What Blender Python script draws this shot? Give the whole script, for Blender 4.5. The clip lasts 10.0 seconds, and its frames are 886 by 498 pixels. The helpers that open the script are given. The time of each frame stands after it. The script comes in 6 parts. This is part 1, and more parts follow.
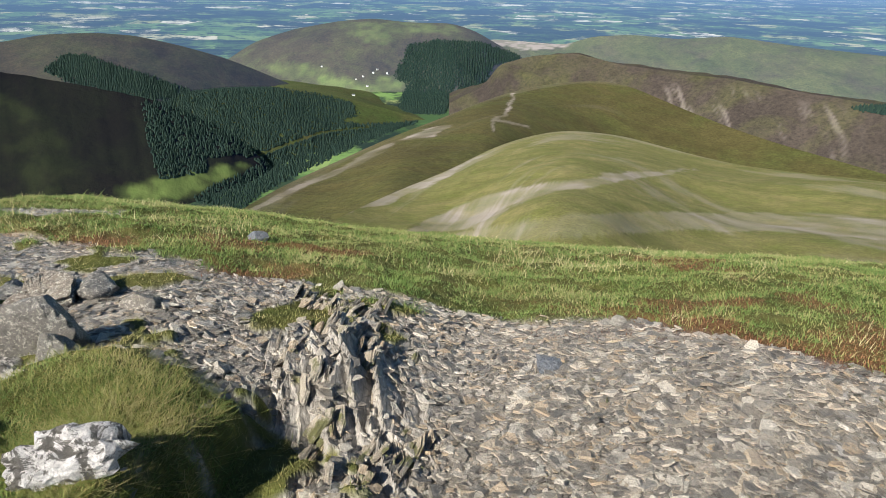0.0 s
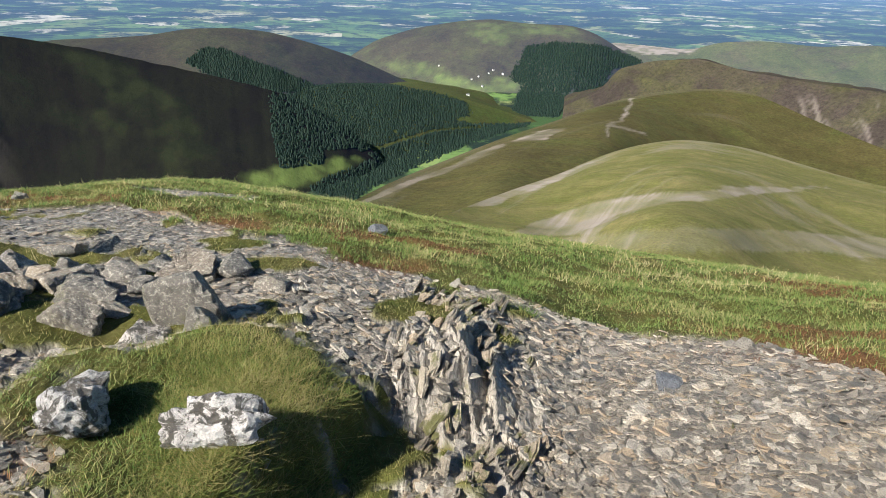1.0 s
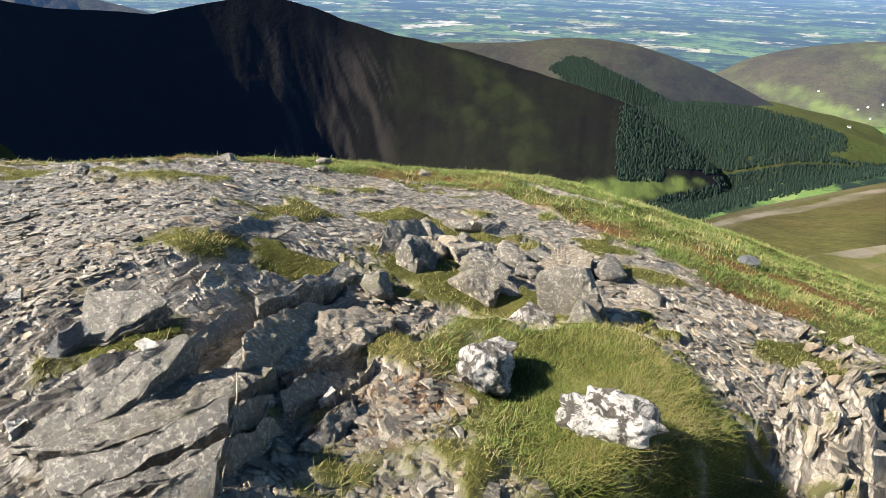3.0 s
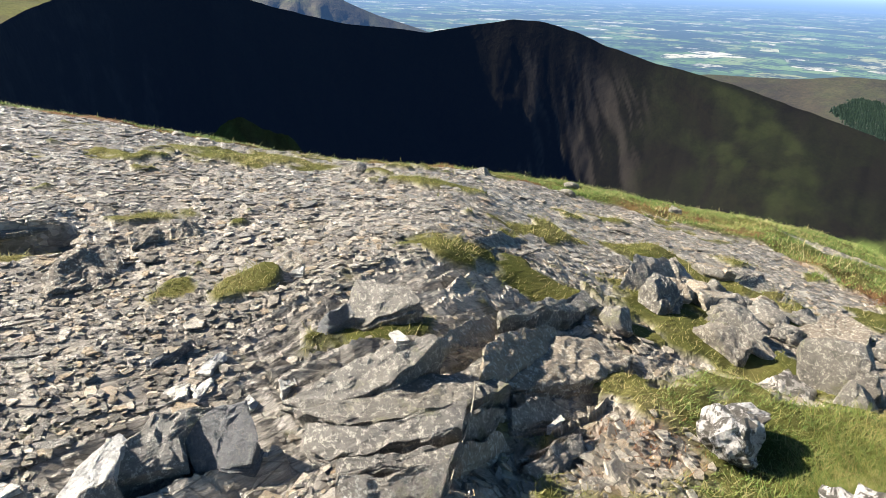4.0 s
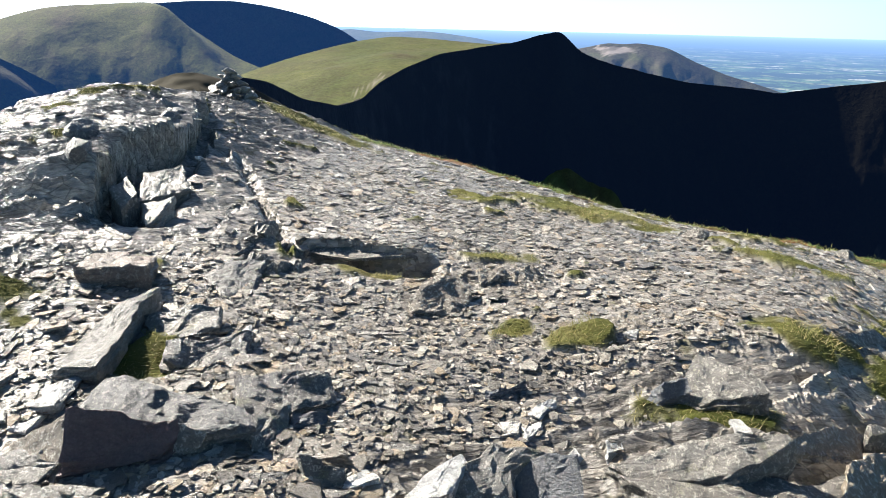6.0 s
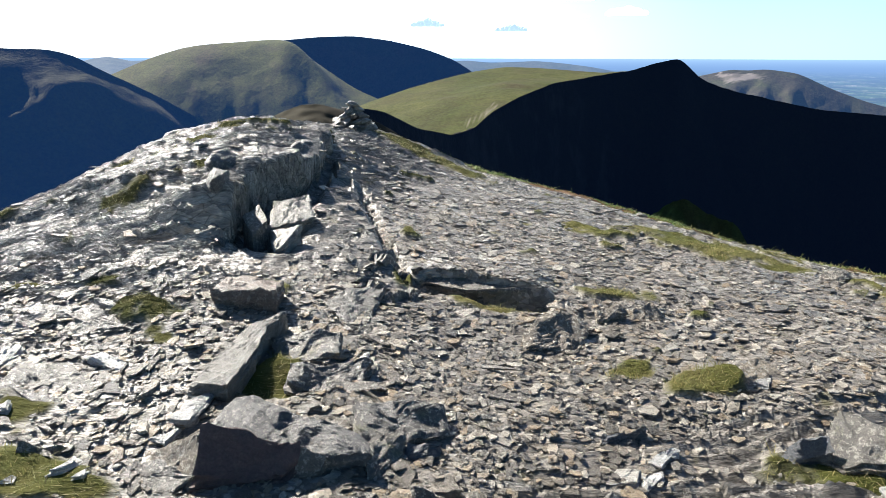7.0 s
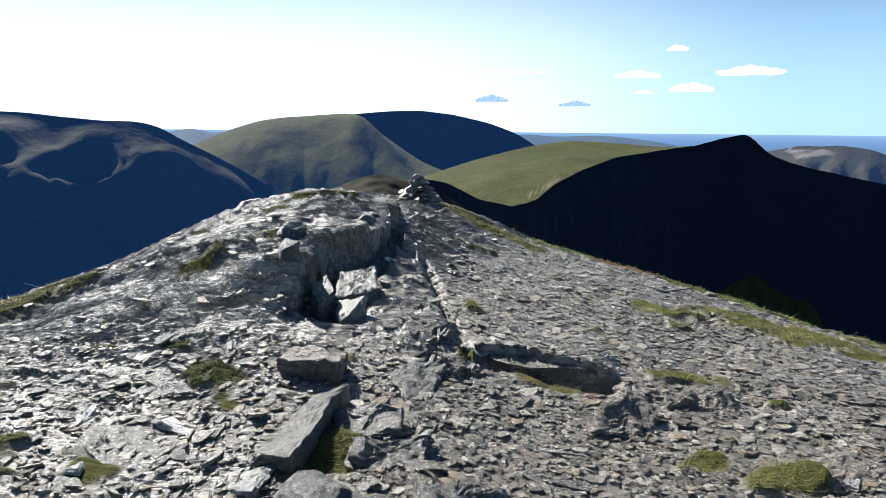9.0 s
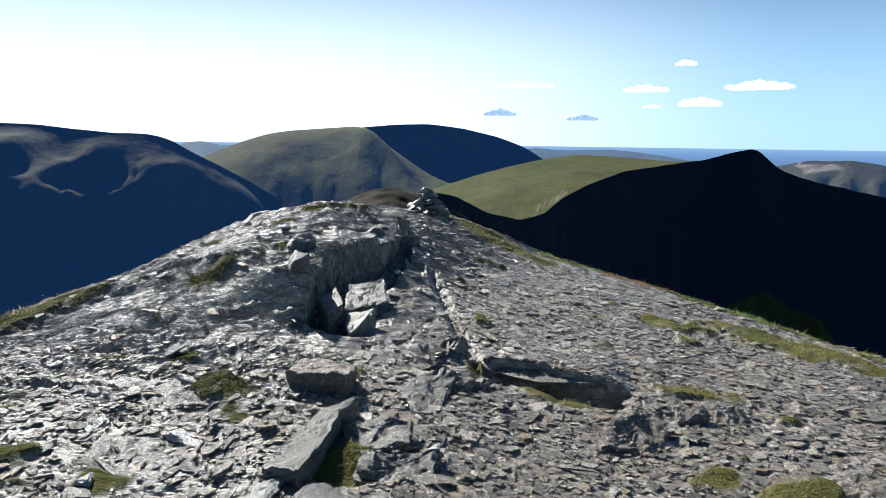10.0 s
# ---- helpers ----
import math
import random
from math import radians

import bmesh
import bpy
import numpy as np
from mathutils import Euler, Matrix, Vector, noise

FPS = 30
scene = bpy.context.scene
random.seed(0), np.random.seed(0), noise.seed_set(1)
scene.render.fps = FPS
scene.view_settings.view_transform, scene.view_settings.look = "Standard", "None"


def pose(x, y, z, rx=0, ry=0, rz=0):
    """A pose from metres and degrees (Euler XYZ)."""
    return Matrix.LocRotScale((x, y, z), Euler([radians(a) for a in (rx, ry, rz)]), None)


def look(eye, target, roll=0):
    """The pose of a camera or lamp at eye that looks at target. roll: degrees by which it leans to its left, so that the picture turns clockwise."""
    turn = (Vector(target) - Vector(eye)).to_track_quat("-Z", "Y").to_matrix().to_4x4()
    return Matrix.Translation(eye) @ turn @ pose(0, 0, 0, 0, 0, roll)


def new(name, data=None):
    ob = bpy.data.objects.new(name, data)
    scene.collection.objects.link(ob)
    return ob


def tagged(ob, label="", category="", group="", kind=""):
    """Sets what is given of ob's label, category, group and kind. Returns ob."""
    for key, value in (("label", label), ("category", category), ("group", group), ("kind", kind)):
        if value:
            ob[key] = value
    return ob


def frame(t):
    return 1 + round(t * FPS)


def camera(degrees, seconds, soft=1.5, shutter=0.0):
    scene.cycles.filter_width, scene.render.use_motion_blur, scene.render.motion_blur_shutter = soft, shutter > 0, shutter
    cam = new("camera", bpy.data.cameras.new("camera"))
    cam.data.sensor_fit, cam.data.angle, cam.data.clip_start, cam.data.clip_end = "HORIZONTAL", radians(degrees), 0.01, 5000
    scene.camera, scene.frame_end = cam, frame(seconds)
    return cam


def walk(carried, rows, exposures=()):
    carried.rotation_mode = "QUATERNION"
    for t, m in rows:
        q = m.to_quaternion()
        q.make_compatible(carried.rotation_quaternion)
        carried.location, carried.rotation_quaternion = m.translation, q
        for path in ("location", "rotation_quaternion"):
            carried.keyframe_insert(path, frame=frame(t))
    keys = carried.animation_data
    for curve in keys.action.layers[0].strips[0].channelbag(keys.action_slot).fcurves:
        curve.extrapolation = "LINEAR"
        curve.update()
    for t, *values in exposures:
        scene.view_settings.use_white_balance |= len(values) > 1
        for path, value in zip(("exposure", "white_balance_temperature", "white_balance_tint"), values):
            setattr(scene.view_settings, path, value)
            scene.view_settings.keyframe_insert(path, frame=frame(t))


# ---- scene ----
cam = camera(67.7, 10.0, soft=0.55)
PATH = [
    (0.0, (-0.0000, -0.0000, 1.6000), (-0.0000, 1.8361, 0.8072), 1.77),
    (0.5, (-0.0482, 0.0072, 1.6001), (-0.1492, 1.8379, 0.8013), 2.04),
    (1.0, (-0.1111, -0.0225, 1.6062), (-0.4206, 1.7842, 0.8060), 2.00),
    (1.5, (-0.1823, -0.0497, 1.6093), (-0.7208, 1.7021, 0.8085), 1.78),
    (2.0, (-0.2518, -0.1043, 1.6209), (-1.0430, 1.5529, 0.8287), 1.49),
    (3.3, (-0.4691, -0.2448, 1.5900), (-1.7577, 1.0577, 0.7881), 1.82),
    (3.5, (-0.4903, -0.2605, 1.5886), (-1.8714, 0.9443, 0.7879), 2.00),
    (4.0, (-0.4980, -0.2855, 1.6023), (-2.1100, 0.6230, 0.8432), 2.48),
    (4.5, (-0.5022, -0.3196, 1.6055), (-2.2628, 0.2913, 0.8797), 2.16),
    (5.0, (-0.5142, -0.3575, 1.6134), (-2.3400, 0.0646, 0.9148), 2.44),
    (5.5, (-0.5218, -0.3990, 1.6178), (-2.3909, -0.1653, 0.9457), 2.17),
    (7.0, (-0.5339, -0.4739, 1.6490), (-2.4316, -0.7623, 1.0872), 0.16),
    (7.5, (-0.5366, -0.4887, 1.6536), (-2.4251, -0.8883, 1.1306), 0.42),
    (8.0, (-0.5364, -0.4953, 1.6631), (-2.4196, -0.9854, 1.2010), 0.56),
    (8.5, (-0.5316, -0.4991, 1.6691), (-2.4258, -0.9931, 1.2594), 0.36),
    (9.0, (-0.5276, -0.5010, 1.6802), (-2.4372, -0.9763, 1.3228), 0.53),
    (9.5, (-0.5240, -0.5013, 1.6829), (-2.4379, -0.9748, 1.3468), 0.63),
    (10.0, (-0.5203, -0.5113, 1.6815), (-2.4305, -1.0108, 1.3628), 0.75),
]
walk(cam, [(t, look(eye, target, roll)) for t, eye, target, roll in PATH], exposures=[(0.0, 1.26, 6060, 10), (2.0, 1.45, 6320, 11), (3.5, 1.74, 6560, 11), (4.5, 1.82, 6450, 10), (5.5, 1.82, 6250, 10), (7.0, 1.42, 6120, 10), (8.5, 1.12, 5900, 9), (10.0, 0.94, 5800, 8)])

# ---------------------------------------------------------------- light
SUN_YAW, SUN_HEIGHT = 140.0, 37.0  # degrees to the left of +y, and above the horizon


def way(yaw, up):
    a, b = radians(yaw), radians(up)
    return Vector((-math.sin(a) * math.cos(b), math.cos(a) * math.cos(b), math.sin(b)))


world = bpy.data.worlds.new("sky")
scene.world = world
world.use_nodes = True
wn, wl = world.node_tree.nodes, world.node_tree.links
sky = wn.new("ShaderNodeTexSky")
sky.sky_type, sky.sun_disc = "NISHITA", False
sky.sun_elevation, sky.sun_rotation = radians(SUN_HEIGHT), radians(-SUN_YAW)
sky.altitude, sky.air_density, sky.dust_density, sky.ozone_density = 700, 0.9, 0.5, 2.5
tint = wn.new("ShaderNodeMix")
tint.data_type, tint.blend_type = "RGBA", "MULTIPLY"
tint.inputs[0].default_value, tint.inputs[7].default_value = 1.0, (0.66, 1.05, 1.25, 1)
wl.new(sky.outputs[0], tint.inputs[6])
# a thin bright veil of high cloud about the sun and low in the sky
where = wn.new("ShaderNodeTexCoord")
toward = wn.new("ShaderNodeVectorMath")
toward.operation = "DOT_PRODUCT"
toward.inputs[1].default_value = way(SUN_YAW, 10.0)
wl.new(where.outputs["Generated"], toward.inputs[0])
glare = wn.new("ShaderNodeMapRange")
glare.interpolation_type = "SMOOTHSTEP"
for k, v in enumerate((0.42, 0.98, 0.0, 0.9)):
    glare.inputs[k + 1].default_value = v
wl.new(toward.outputs["Value"], glare.inputs[0])
rise = wn.new("ShaderNodeSeparateXYZ")
wl.new(where.outputs["Generated"], rise.inputs[0])
low = wn.new("ShaderNodeMapRange")
low.interpolation_type = "SMOOTHSTEP"
for k, v in enumerate((0.02, 0.26, 1.0, 0.25)):
    low.inputs[k + 1].default_value = v
wl.new(rise.outputs[2], low.inputs[0])
share = wn.new("ShaderNodeMath")
share.operation = "MULTIPLY"
wl.new(glare.outputs[0], share.inputs[0])
wl.new(low.outputs[0], share.inputs[1])
veiled = wn.new("ShaderNodeMix")
veiled.data_type = "RGBA"
veiled.inputs[7].default_value = (27.0, 27.5, 28.0, 1)
wl.new(share.outputs[0], veiled.inputs[0])
# pale haze along the whole horizon
pale = wn.new("ShaderNodeMapRange")
pale.interpolation_type = "SMOOTHSTEP"
for k, v in enumerate((0.0, 0.34, 0.60, 0.0)):
    pale.inputs[k + 1].default_value = v
wl.new(rise.outputs[2], pale.inputs[0])
hazy = wn.new("ShaderNodeMix")
hazy.data_type = "RGBA"
hazy.inputs[7].default_value = (17.5, 24.5, 30.0, 1)
side = wn.new("ShaderNodeMapRange")
side.interpolation_type = "SMOOTHSTEP"
for k, v in enumerate((-0.35, 0.45, 0.25, 1.0)):
    side.inputs[k + 1].default_value = v
wl.new(toward.outputs["Value"], side.inputs[0])
hazier = wn.new("ShaderNodeMath")
hazier.operation = "MULTIPLY"
wl.new(pale.outputs[0], hazier.inputs[0])
wl.new(side.outputs[0], hazier.inputs[1])
wl.new(hazier.outputs[0], hazy.inputs[0])
wl.new(tint.outputs[2], hazy.inputs[6])
wl.new(hazy.outputs[2], veiled.inputs[6])
wl.new(veiled.outputs[2], wn["Background"].inputs[0])
wn["Background"].inputs[1].default_value = 0.026
sun = new("sun", bpy.data.lights.new("sun", "SUN"))
sun.data.energy, sun.data.angle, sun.data.color = 5.0, radians(0.55), (1.0, 0.915, 0.795)
sun.matrix_world = look(way(SUN_YAW, SUN_HEIGHT) * 100, (0, 0, 0))

# ---------------------------------------------------------------- numeric helpers
RNG = np.random.default_rng(7)


def hashed(ix, iy, seed):
    h = (ix.astype(np.int64) * 374761393 + iy.astype(np.int64) * 668265263 + seed * 974634777) & 0xFFFFFFFF
    h = ((h ^ (h >> 13)) * 1274126177) & 0xFFFFFFFF
    return ((h ^ (h >> 16)) & 0xFFFFFF) / 16777215.0


def vnoise(x, y, seed=0):
    ix, iy = np.floor(x), np.floor(y)
    u, v = x - ix, y - iy
    u, v = u * u * (3 - 2 * u), v * v * (3 - 2 * v)
    a, b = hashed(ix, iy, seed), hashed(ix + 1, iy, seed)
    c, e = hashed(ix, iy + 1, seed), hashed(ix + 1, iy + 1, seed)
    return (a * (1 - u) + b * u) * (1 - v) + (c * (1 - u) + e * u) * v


def fbm(x, y, size, octaves=4, seed=0, gain=0.5):
    """Smooth noise about -1 to 1 with features of that size."""
    x, y = np.asarray(x, float), np.asarray(y, float)
    total, amp, norm, f = 0.0, 1.0, 0.0, 1.0 / size
    for o in range(octaves):
        total = total + amp * (vnoise(x * f + 17.3 * o, y * f - 9.1 * o, seed + o) * 2 - 1)
        norm, amp, f = norm + amp, amp * gain, f * 2.03
    return total / norm * 1.6


def step01(a, b, x):
    t = np.clip((x - a) / (b - a), 0, 1)
    return t * t * (3 - 2 * t)


def cells(x, y, seed=0):
    """Distance to the nearest and second nearest of jittered points, and a random number of the nearest one's cell."""
    ix, iy = np.floor(x), np.floor(y)
    d1 = np.full(x.shape, 9.0)
    d2 = np.full(x.shape, 9.0)
    who = np.zeros(x.shape)
    for ox in (-1, 0, 1):
        for oy in (-1, 0, 1):
            jx, jy = ix + ox, iy + oy
            d = np.hypot(jx + hashed(jx, jy, seed) - x, jy + hashed(jx, jy, seed + 1) - y)
            r = hashed(jx, jy, seed + 2)
            near = d < d1
            d2 = np.where(near, d1, np.minimum(d2, d))
            who = np.where(near, r, who)
            d1 = np.where(near, d, d1)
    return d1, d2, who


def mesh_from(name, verts, faces, material, smooth=False, attrs=()):
    """A mesh from arrays: faces is one array of triangles or quads."""
    me = bpy.data.meshes.new(name)
    n, k = faces.shape
    me.vertices.add(len(verts))
    me.vertices.foreach_set("co", np.ascontiguousarray(verts, np.float32).ravel())
    me.loops.add(n * k)
    me.loops.foreach_set("vertex_index", np.ascontiguousarray(faces, np.int32).ravel())
    me.polygons.add(n)
    me.polygons.foreach_set("loop_start", np.arange(0, n * k, k, dtype=np.int32))
    me.polygons.foreach_set("use_smooth", np.full(n, smooth))
    me.update(calc_edges=True)
    for key, values in attrs:
        a = me.attributes.new(key, "FLOAT_COLOR", "POINT")
        rgba = np.ones((len(verts), 4), np.float32)
        rgba[:, : values.shape[1]] = values
        a.data.foreach_set("color", rgba.ravel())
    me.validate()
    me.materials.append(material)
    return me


def grid_faces(rows, cols):
    i = np.arange(rows * cols).reshape(rows, cols)
    return np.stack([i[:-1, :-1], i[:-1, 1:], i[1:, 1:], i[1:, :-1]], -1).reshape(-1, 4)


# ---------------------------------------------------------------- materials
def material(name):
    m = bpy.data.materials.new(name)
    m.use_nodes = True
    nt = m.node_tree
    return m, nt.nodes, nt.links, nt.nodes["Principled BSDF"]


def ramp(nodes, links, fac, stops):
    r = nodes.new("ShaderNodeValToRGB")
    while len(r.color_ramp.elements) < len(stops):
        r.color_ramp.elements.new(0.5)
    for e, (at, col) in zip(r.color_ramp.elements, stops):
        e.position, e.color = at, (*col, 1)
    links.new(fac, r.inputs[0])
    return r.outputs[0]


def noise_tex(nodes, links, vector, scale, detail=5.0, rough=0.6, stretch=None, distortion=0.0):
    if stretch:
        mp = nodes.new("ShaderNodeMapping")
        mp.inputs["Scale"].default_value = stretch
        links.new(vector, mp.inputs["Vector"])
        vector = mp.outputs[0]
    t = nodes.new("ShaderNodeTexNoise")
    t.inputs["Scale"].default_value, t.inputs["Detail"].default_value = scale, detail
    t.inputs["Roughness"].default_value, t.inputs["Distortion"].default_value = rough, distortion
    links.new(vector, t.inputs["Vector"])
    return t.outputs[0]


def mix(nodes, links, fac, a, b, mode="MIX"):
    m = nodes.new("ShaderNodeMix")
    m.data_type, m.blend_type = "RGBA", mode
    for value, socket in ((fac, m.inputs[0]), (a, m.inputs[6]), (b, m.inputs[7])):
        if isinstance(value, (int, float)):
            socket.default_value = value
        elif isinstance(value, tuple):
            socket.default_value = (*value, 1)
        else:
            links.new(value, socket)
    return m.outputs[2]


def bump(nodes, links, height, strength, distance, bsdf, under=None):
    b = nodes.new("ShaderNodeBump")
    b.inputs["Strength"].default_value, b.inputs["Distance"].default_value = strength, distance
    links.new(height, b.inputs["Height"])
    if under:
        links.new(under, b.inputs["Normal"])
    links.new(b.outputs[0], bsdf.inputs["Normal"])
    return b.outputs[0]


def place(nodes):
    return nodes.new("ShaderNodeNewGeometry").outputs["Position"]


def hill_material(name, low, high, patch, rock, size, rock_from=0.62, patch_at=0.55, haze_glow=None, soft=0.22):
    """Grass and heather on a fell: two mixed colours, patches of a third, bare rock and scree where it is steep."""
    m, nd, lk, bs = material(name)
    p = place(nd)
    low, high, patch, rock = (tuple(0.86 * v for v in c) for c in (low, high, patch, rock))
    big = noise_tex(nd, lk, p, 1.0 / size, 6, 0.62)
    fine = noise_tex(nd, lk, p, 9.0 / size, 5, 0.7)
    c = ramp(nd, lk, big, [(0.32, low), (0.66, high)])
    spots = ramp(nd, lk, noise_tex(nd, lk, p, 2.3 / size, 5, 0.65, distortion=0.6), [(patch_at - soft / 2, (0, 0, 0)), (patch_at + soft, (1, 1, 1))])
    at = nd.new("ShaderNodeAttribute")
    at.attribute_name = "bare"
    marks = nd.new("ShaderNodeSeparateColor")
    lk.new(at.outputs["Color"], marks.inputs[0])
    c = mix(nd, lk, mix(nd, lk, 1.0, spots, marks.outputs[1], "MULTIPLY"), c, patch)
    c = mix(nd, lk, 0.55, c, ramp(nd, lk, fine, [(0.25, (0.35, 0.35, 0.35)), (0.75, (1.0, 1.0, 1.0))]), "MULTIPLY")
    c = mix(nd, lk, 0.6, c, ramp(nd, lk, noise_tex(nd, lk, p, 42.0 / size, 5, 0.75, distortion=0.5), [(0.34, (0.38, 0.40, 0.42)), (0.5, (0.95, 0.95, 0.95)), (0.66, (1.45, 1.4, 1.3))]), "MULTIPLY")
    sep = nd.new("ShaderNodeSeparateXYZ")
    lk.new(nd.new("ShaderNodeNewGeometry").outputs["Normal"], sep.inputs[0])
    ragged = nd.new("ShaderNodeMath")
    ragged.operation = "MULTIPLY_ADD"
    lk.new(noise_tex(nd, lk, p, 5.0 / size, 6, 0.75), ragged.inputs[0])
    ragged.inputs[1].default_value = 0.55
    lk.new(sep.outputs[2], ragged.inputs[2])
    steep = ramp(nd, lk, ragged.outputs[0], [(rock_from + 0.2, (1, 1, 1)), (rock_from + 0.3, (0, 0, 0))])
    c = mix(nd, lk, steep, c, mix(nd, lk, fine, rock, tuple(v * 0.45 for v in rock)))
    c = mix(nd, lk, marks.outputs[0], c, mix(nd, lk, fine, (0.36, 0.31, 0.27), (0.22, 0.19, 0.17)))
    c = mix(nd, lk, marks.outputs[2], c, mix(nd, lk, fine, (0.09, 0.15, 0.03), (0.17, 0.21, 0.06)))
    lk.new(c, bs.inputs["Base Color"])
    bs.inputs["Roughness"].default_value, bs.inputs["Specular IOR Level"].default_value = 0.95, 0.1
    bump(nd, lk, fine, 0.5, size * 0.02, bs)
    # blue emission from the surface itself stands in for haze
    if haze_glow:
        haze_glow = tuple(0.8 * v for v in haze_glow)
        bs.inputs["Emission Color"].default_value, bs.inputs["Emission Strength"].default_value = (*haze_glow, 1), 1.0
    return m


# ---------------------------------------------------------------- the summit: its ground
# For each bearing (degrees left of +y): the slope angle at which the ground's edge is seen from a standing eye, and how far off that edge lies.
BEARING = [-100, -70, -36, -21, -9, 0, 10, 19, 29, 40, 50, 60, 70, 80, 90, 97, 104, 112, 118, 124, 130, 140, 165, 210, 260]
EDGE_ANGLE = [-18.0, -18.5, -19.1, -21.2, -22.1, -21.9, -20.7, -19.0, -17.2, -17.0, -16.4, -15.5, -15.0, -13.1, -11.1, -9.0, -6.1, -5.2, -5.4, -6.9, -9.7, -12.6, -16.0, -17.5, -18.0]
EDGE_FAR = [8.5, 9.5, 9.7, 10.1, 10.9, 9.4, 9.4, 9.4, 10.6, 9.4, 8.4, 6.6, 6.8, 8.0, 9.1, 10.3, 12.6, 12.5, 12.3, 10.9, 9.8, 7.8, 7.5, 7.5, 8.5]
MIDDLE, STAND, EYE_OVER = (-0.4, -0.3), -0.03, 1.65
FINE = np.linspace(-100, 260, 1441)
KERNEL = np.exp(-0.5 * (np.arange(-16, 17) / 8.0) ** 2)
KERNEL /= KERNEL.sum()


def eased(values):
    v = np.interp(FINE, BEARING, values)
    return np.convolve(np.pad(v, 16, mode="edge"), KERNEL, mode="valid")


ANGLE_F, FAR_F = np.tan(np.radians(eased(EDGE_ANGLE))), eased(EDGE_FAR)


def bearing(dx, dy):
    az = np.degrees(np.arctan2(-dx, dy))
    return np.where(az < -100, az + 360, az)


def base_height(x, y):
    """The summit's smooth form: a cap that falls away faster with distance."""
    dx, dy = x - MIDDLE[0], y - MIDDLE[1]
    r, az = np.hypot(dx, dy), bearing(dx, dy)
    e, far = np.interp(az, FINE, ANGLE_F), np.interp(az, FINE, FAR_F)
    a, q = e + 2 * EYE_OVER / far, EYE_OVER / far**2
    bend = np.minimum(r, far * 1.6)
    return STAND + a * bend - q * bend**2 + (a - 2 * q * far * 1.6) * (r - bend)


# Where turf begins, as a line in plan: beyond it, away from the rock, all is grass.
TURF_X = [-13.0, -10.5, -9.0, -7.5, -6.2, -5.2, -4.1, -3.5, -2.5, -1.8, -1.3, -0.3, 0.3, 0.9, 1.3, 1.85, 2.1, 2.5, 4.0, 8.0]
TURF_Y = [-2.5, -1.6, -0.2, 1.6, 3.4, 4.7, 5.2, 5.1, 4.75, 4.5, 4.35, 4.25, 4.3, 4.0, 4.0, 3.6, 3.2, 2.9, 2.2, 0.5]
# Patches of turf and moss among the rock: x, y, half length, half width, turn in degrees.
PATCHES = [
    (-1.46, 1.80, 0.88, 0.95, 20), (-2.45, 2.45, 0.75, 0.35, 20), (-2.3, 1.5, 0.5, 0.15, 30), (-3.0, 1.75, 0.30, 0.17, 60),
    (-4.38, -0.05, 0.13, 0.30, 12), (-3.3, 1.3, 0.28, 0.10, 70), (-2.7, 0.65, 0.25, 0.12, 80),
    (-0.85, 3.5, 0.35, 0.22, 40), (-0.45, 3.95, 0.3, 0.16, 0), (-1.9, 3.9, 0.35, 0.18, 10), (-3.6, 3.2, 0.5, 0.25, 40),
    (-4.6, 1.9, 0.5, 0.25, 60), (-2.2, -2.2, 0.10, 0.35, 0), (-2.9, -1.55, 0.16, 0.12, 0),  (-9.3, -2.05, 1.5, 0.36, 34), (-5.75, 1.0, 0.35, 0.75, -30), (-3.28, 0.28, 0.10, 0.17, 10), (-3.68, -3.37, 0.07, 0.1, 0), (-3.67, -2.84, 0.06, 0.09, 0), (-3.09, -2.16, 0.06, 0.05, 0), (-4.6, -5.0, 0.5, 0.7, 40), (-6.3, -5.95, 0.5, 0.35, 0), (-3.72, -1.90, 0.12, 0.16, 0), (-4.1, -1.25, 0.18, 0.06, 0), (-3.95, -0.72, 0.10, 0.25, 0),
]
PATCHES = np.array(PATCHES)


def slab_zone(x, y):
    """The solid slabs beside the standing place: 1 on them, 0 elsewhere."""
    u, v = 0.98 * x + 0.2 * y, 0.98 * y - 0.2 * x
    near_mound = step01(-3.0, -2.75, u) * step01(-1.55, -1.8, u) * step01(0.55, 0.75, v) * step01(2.4, 2.1, v)
    by_path = step01(-2.6, -2.45, u) * step01(-1.9, -2.05, u) * step01(-0.15, 0.0, v) * step01(0.75, 0.6, v)
    return np.maximum(near_mound, by_path)


def centre_rock(x, y):
    """The smooth pale rock between the two clefts."""
    return step01(-3.8, -4.2, x) * step01(0.02, -0.05, y + 1.36 - 0.42 * (x + 4.4)) * step01(-8.4, -7.6, x) * step01(-0.25, -0.05, y + 2.12 - 0.235 * (x + 4.4))


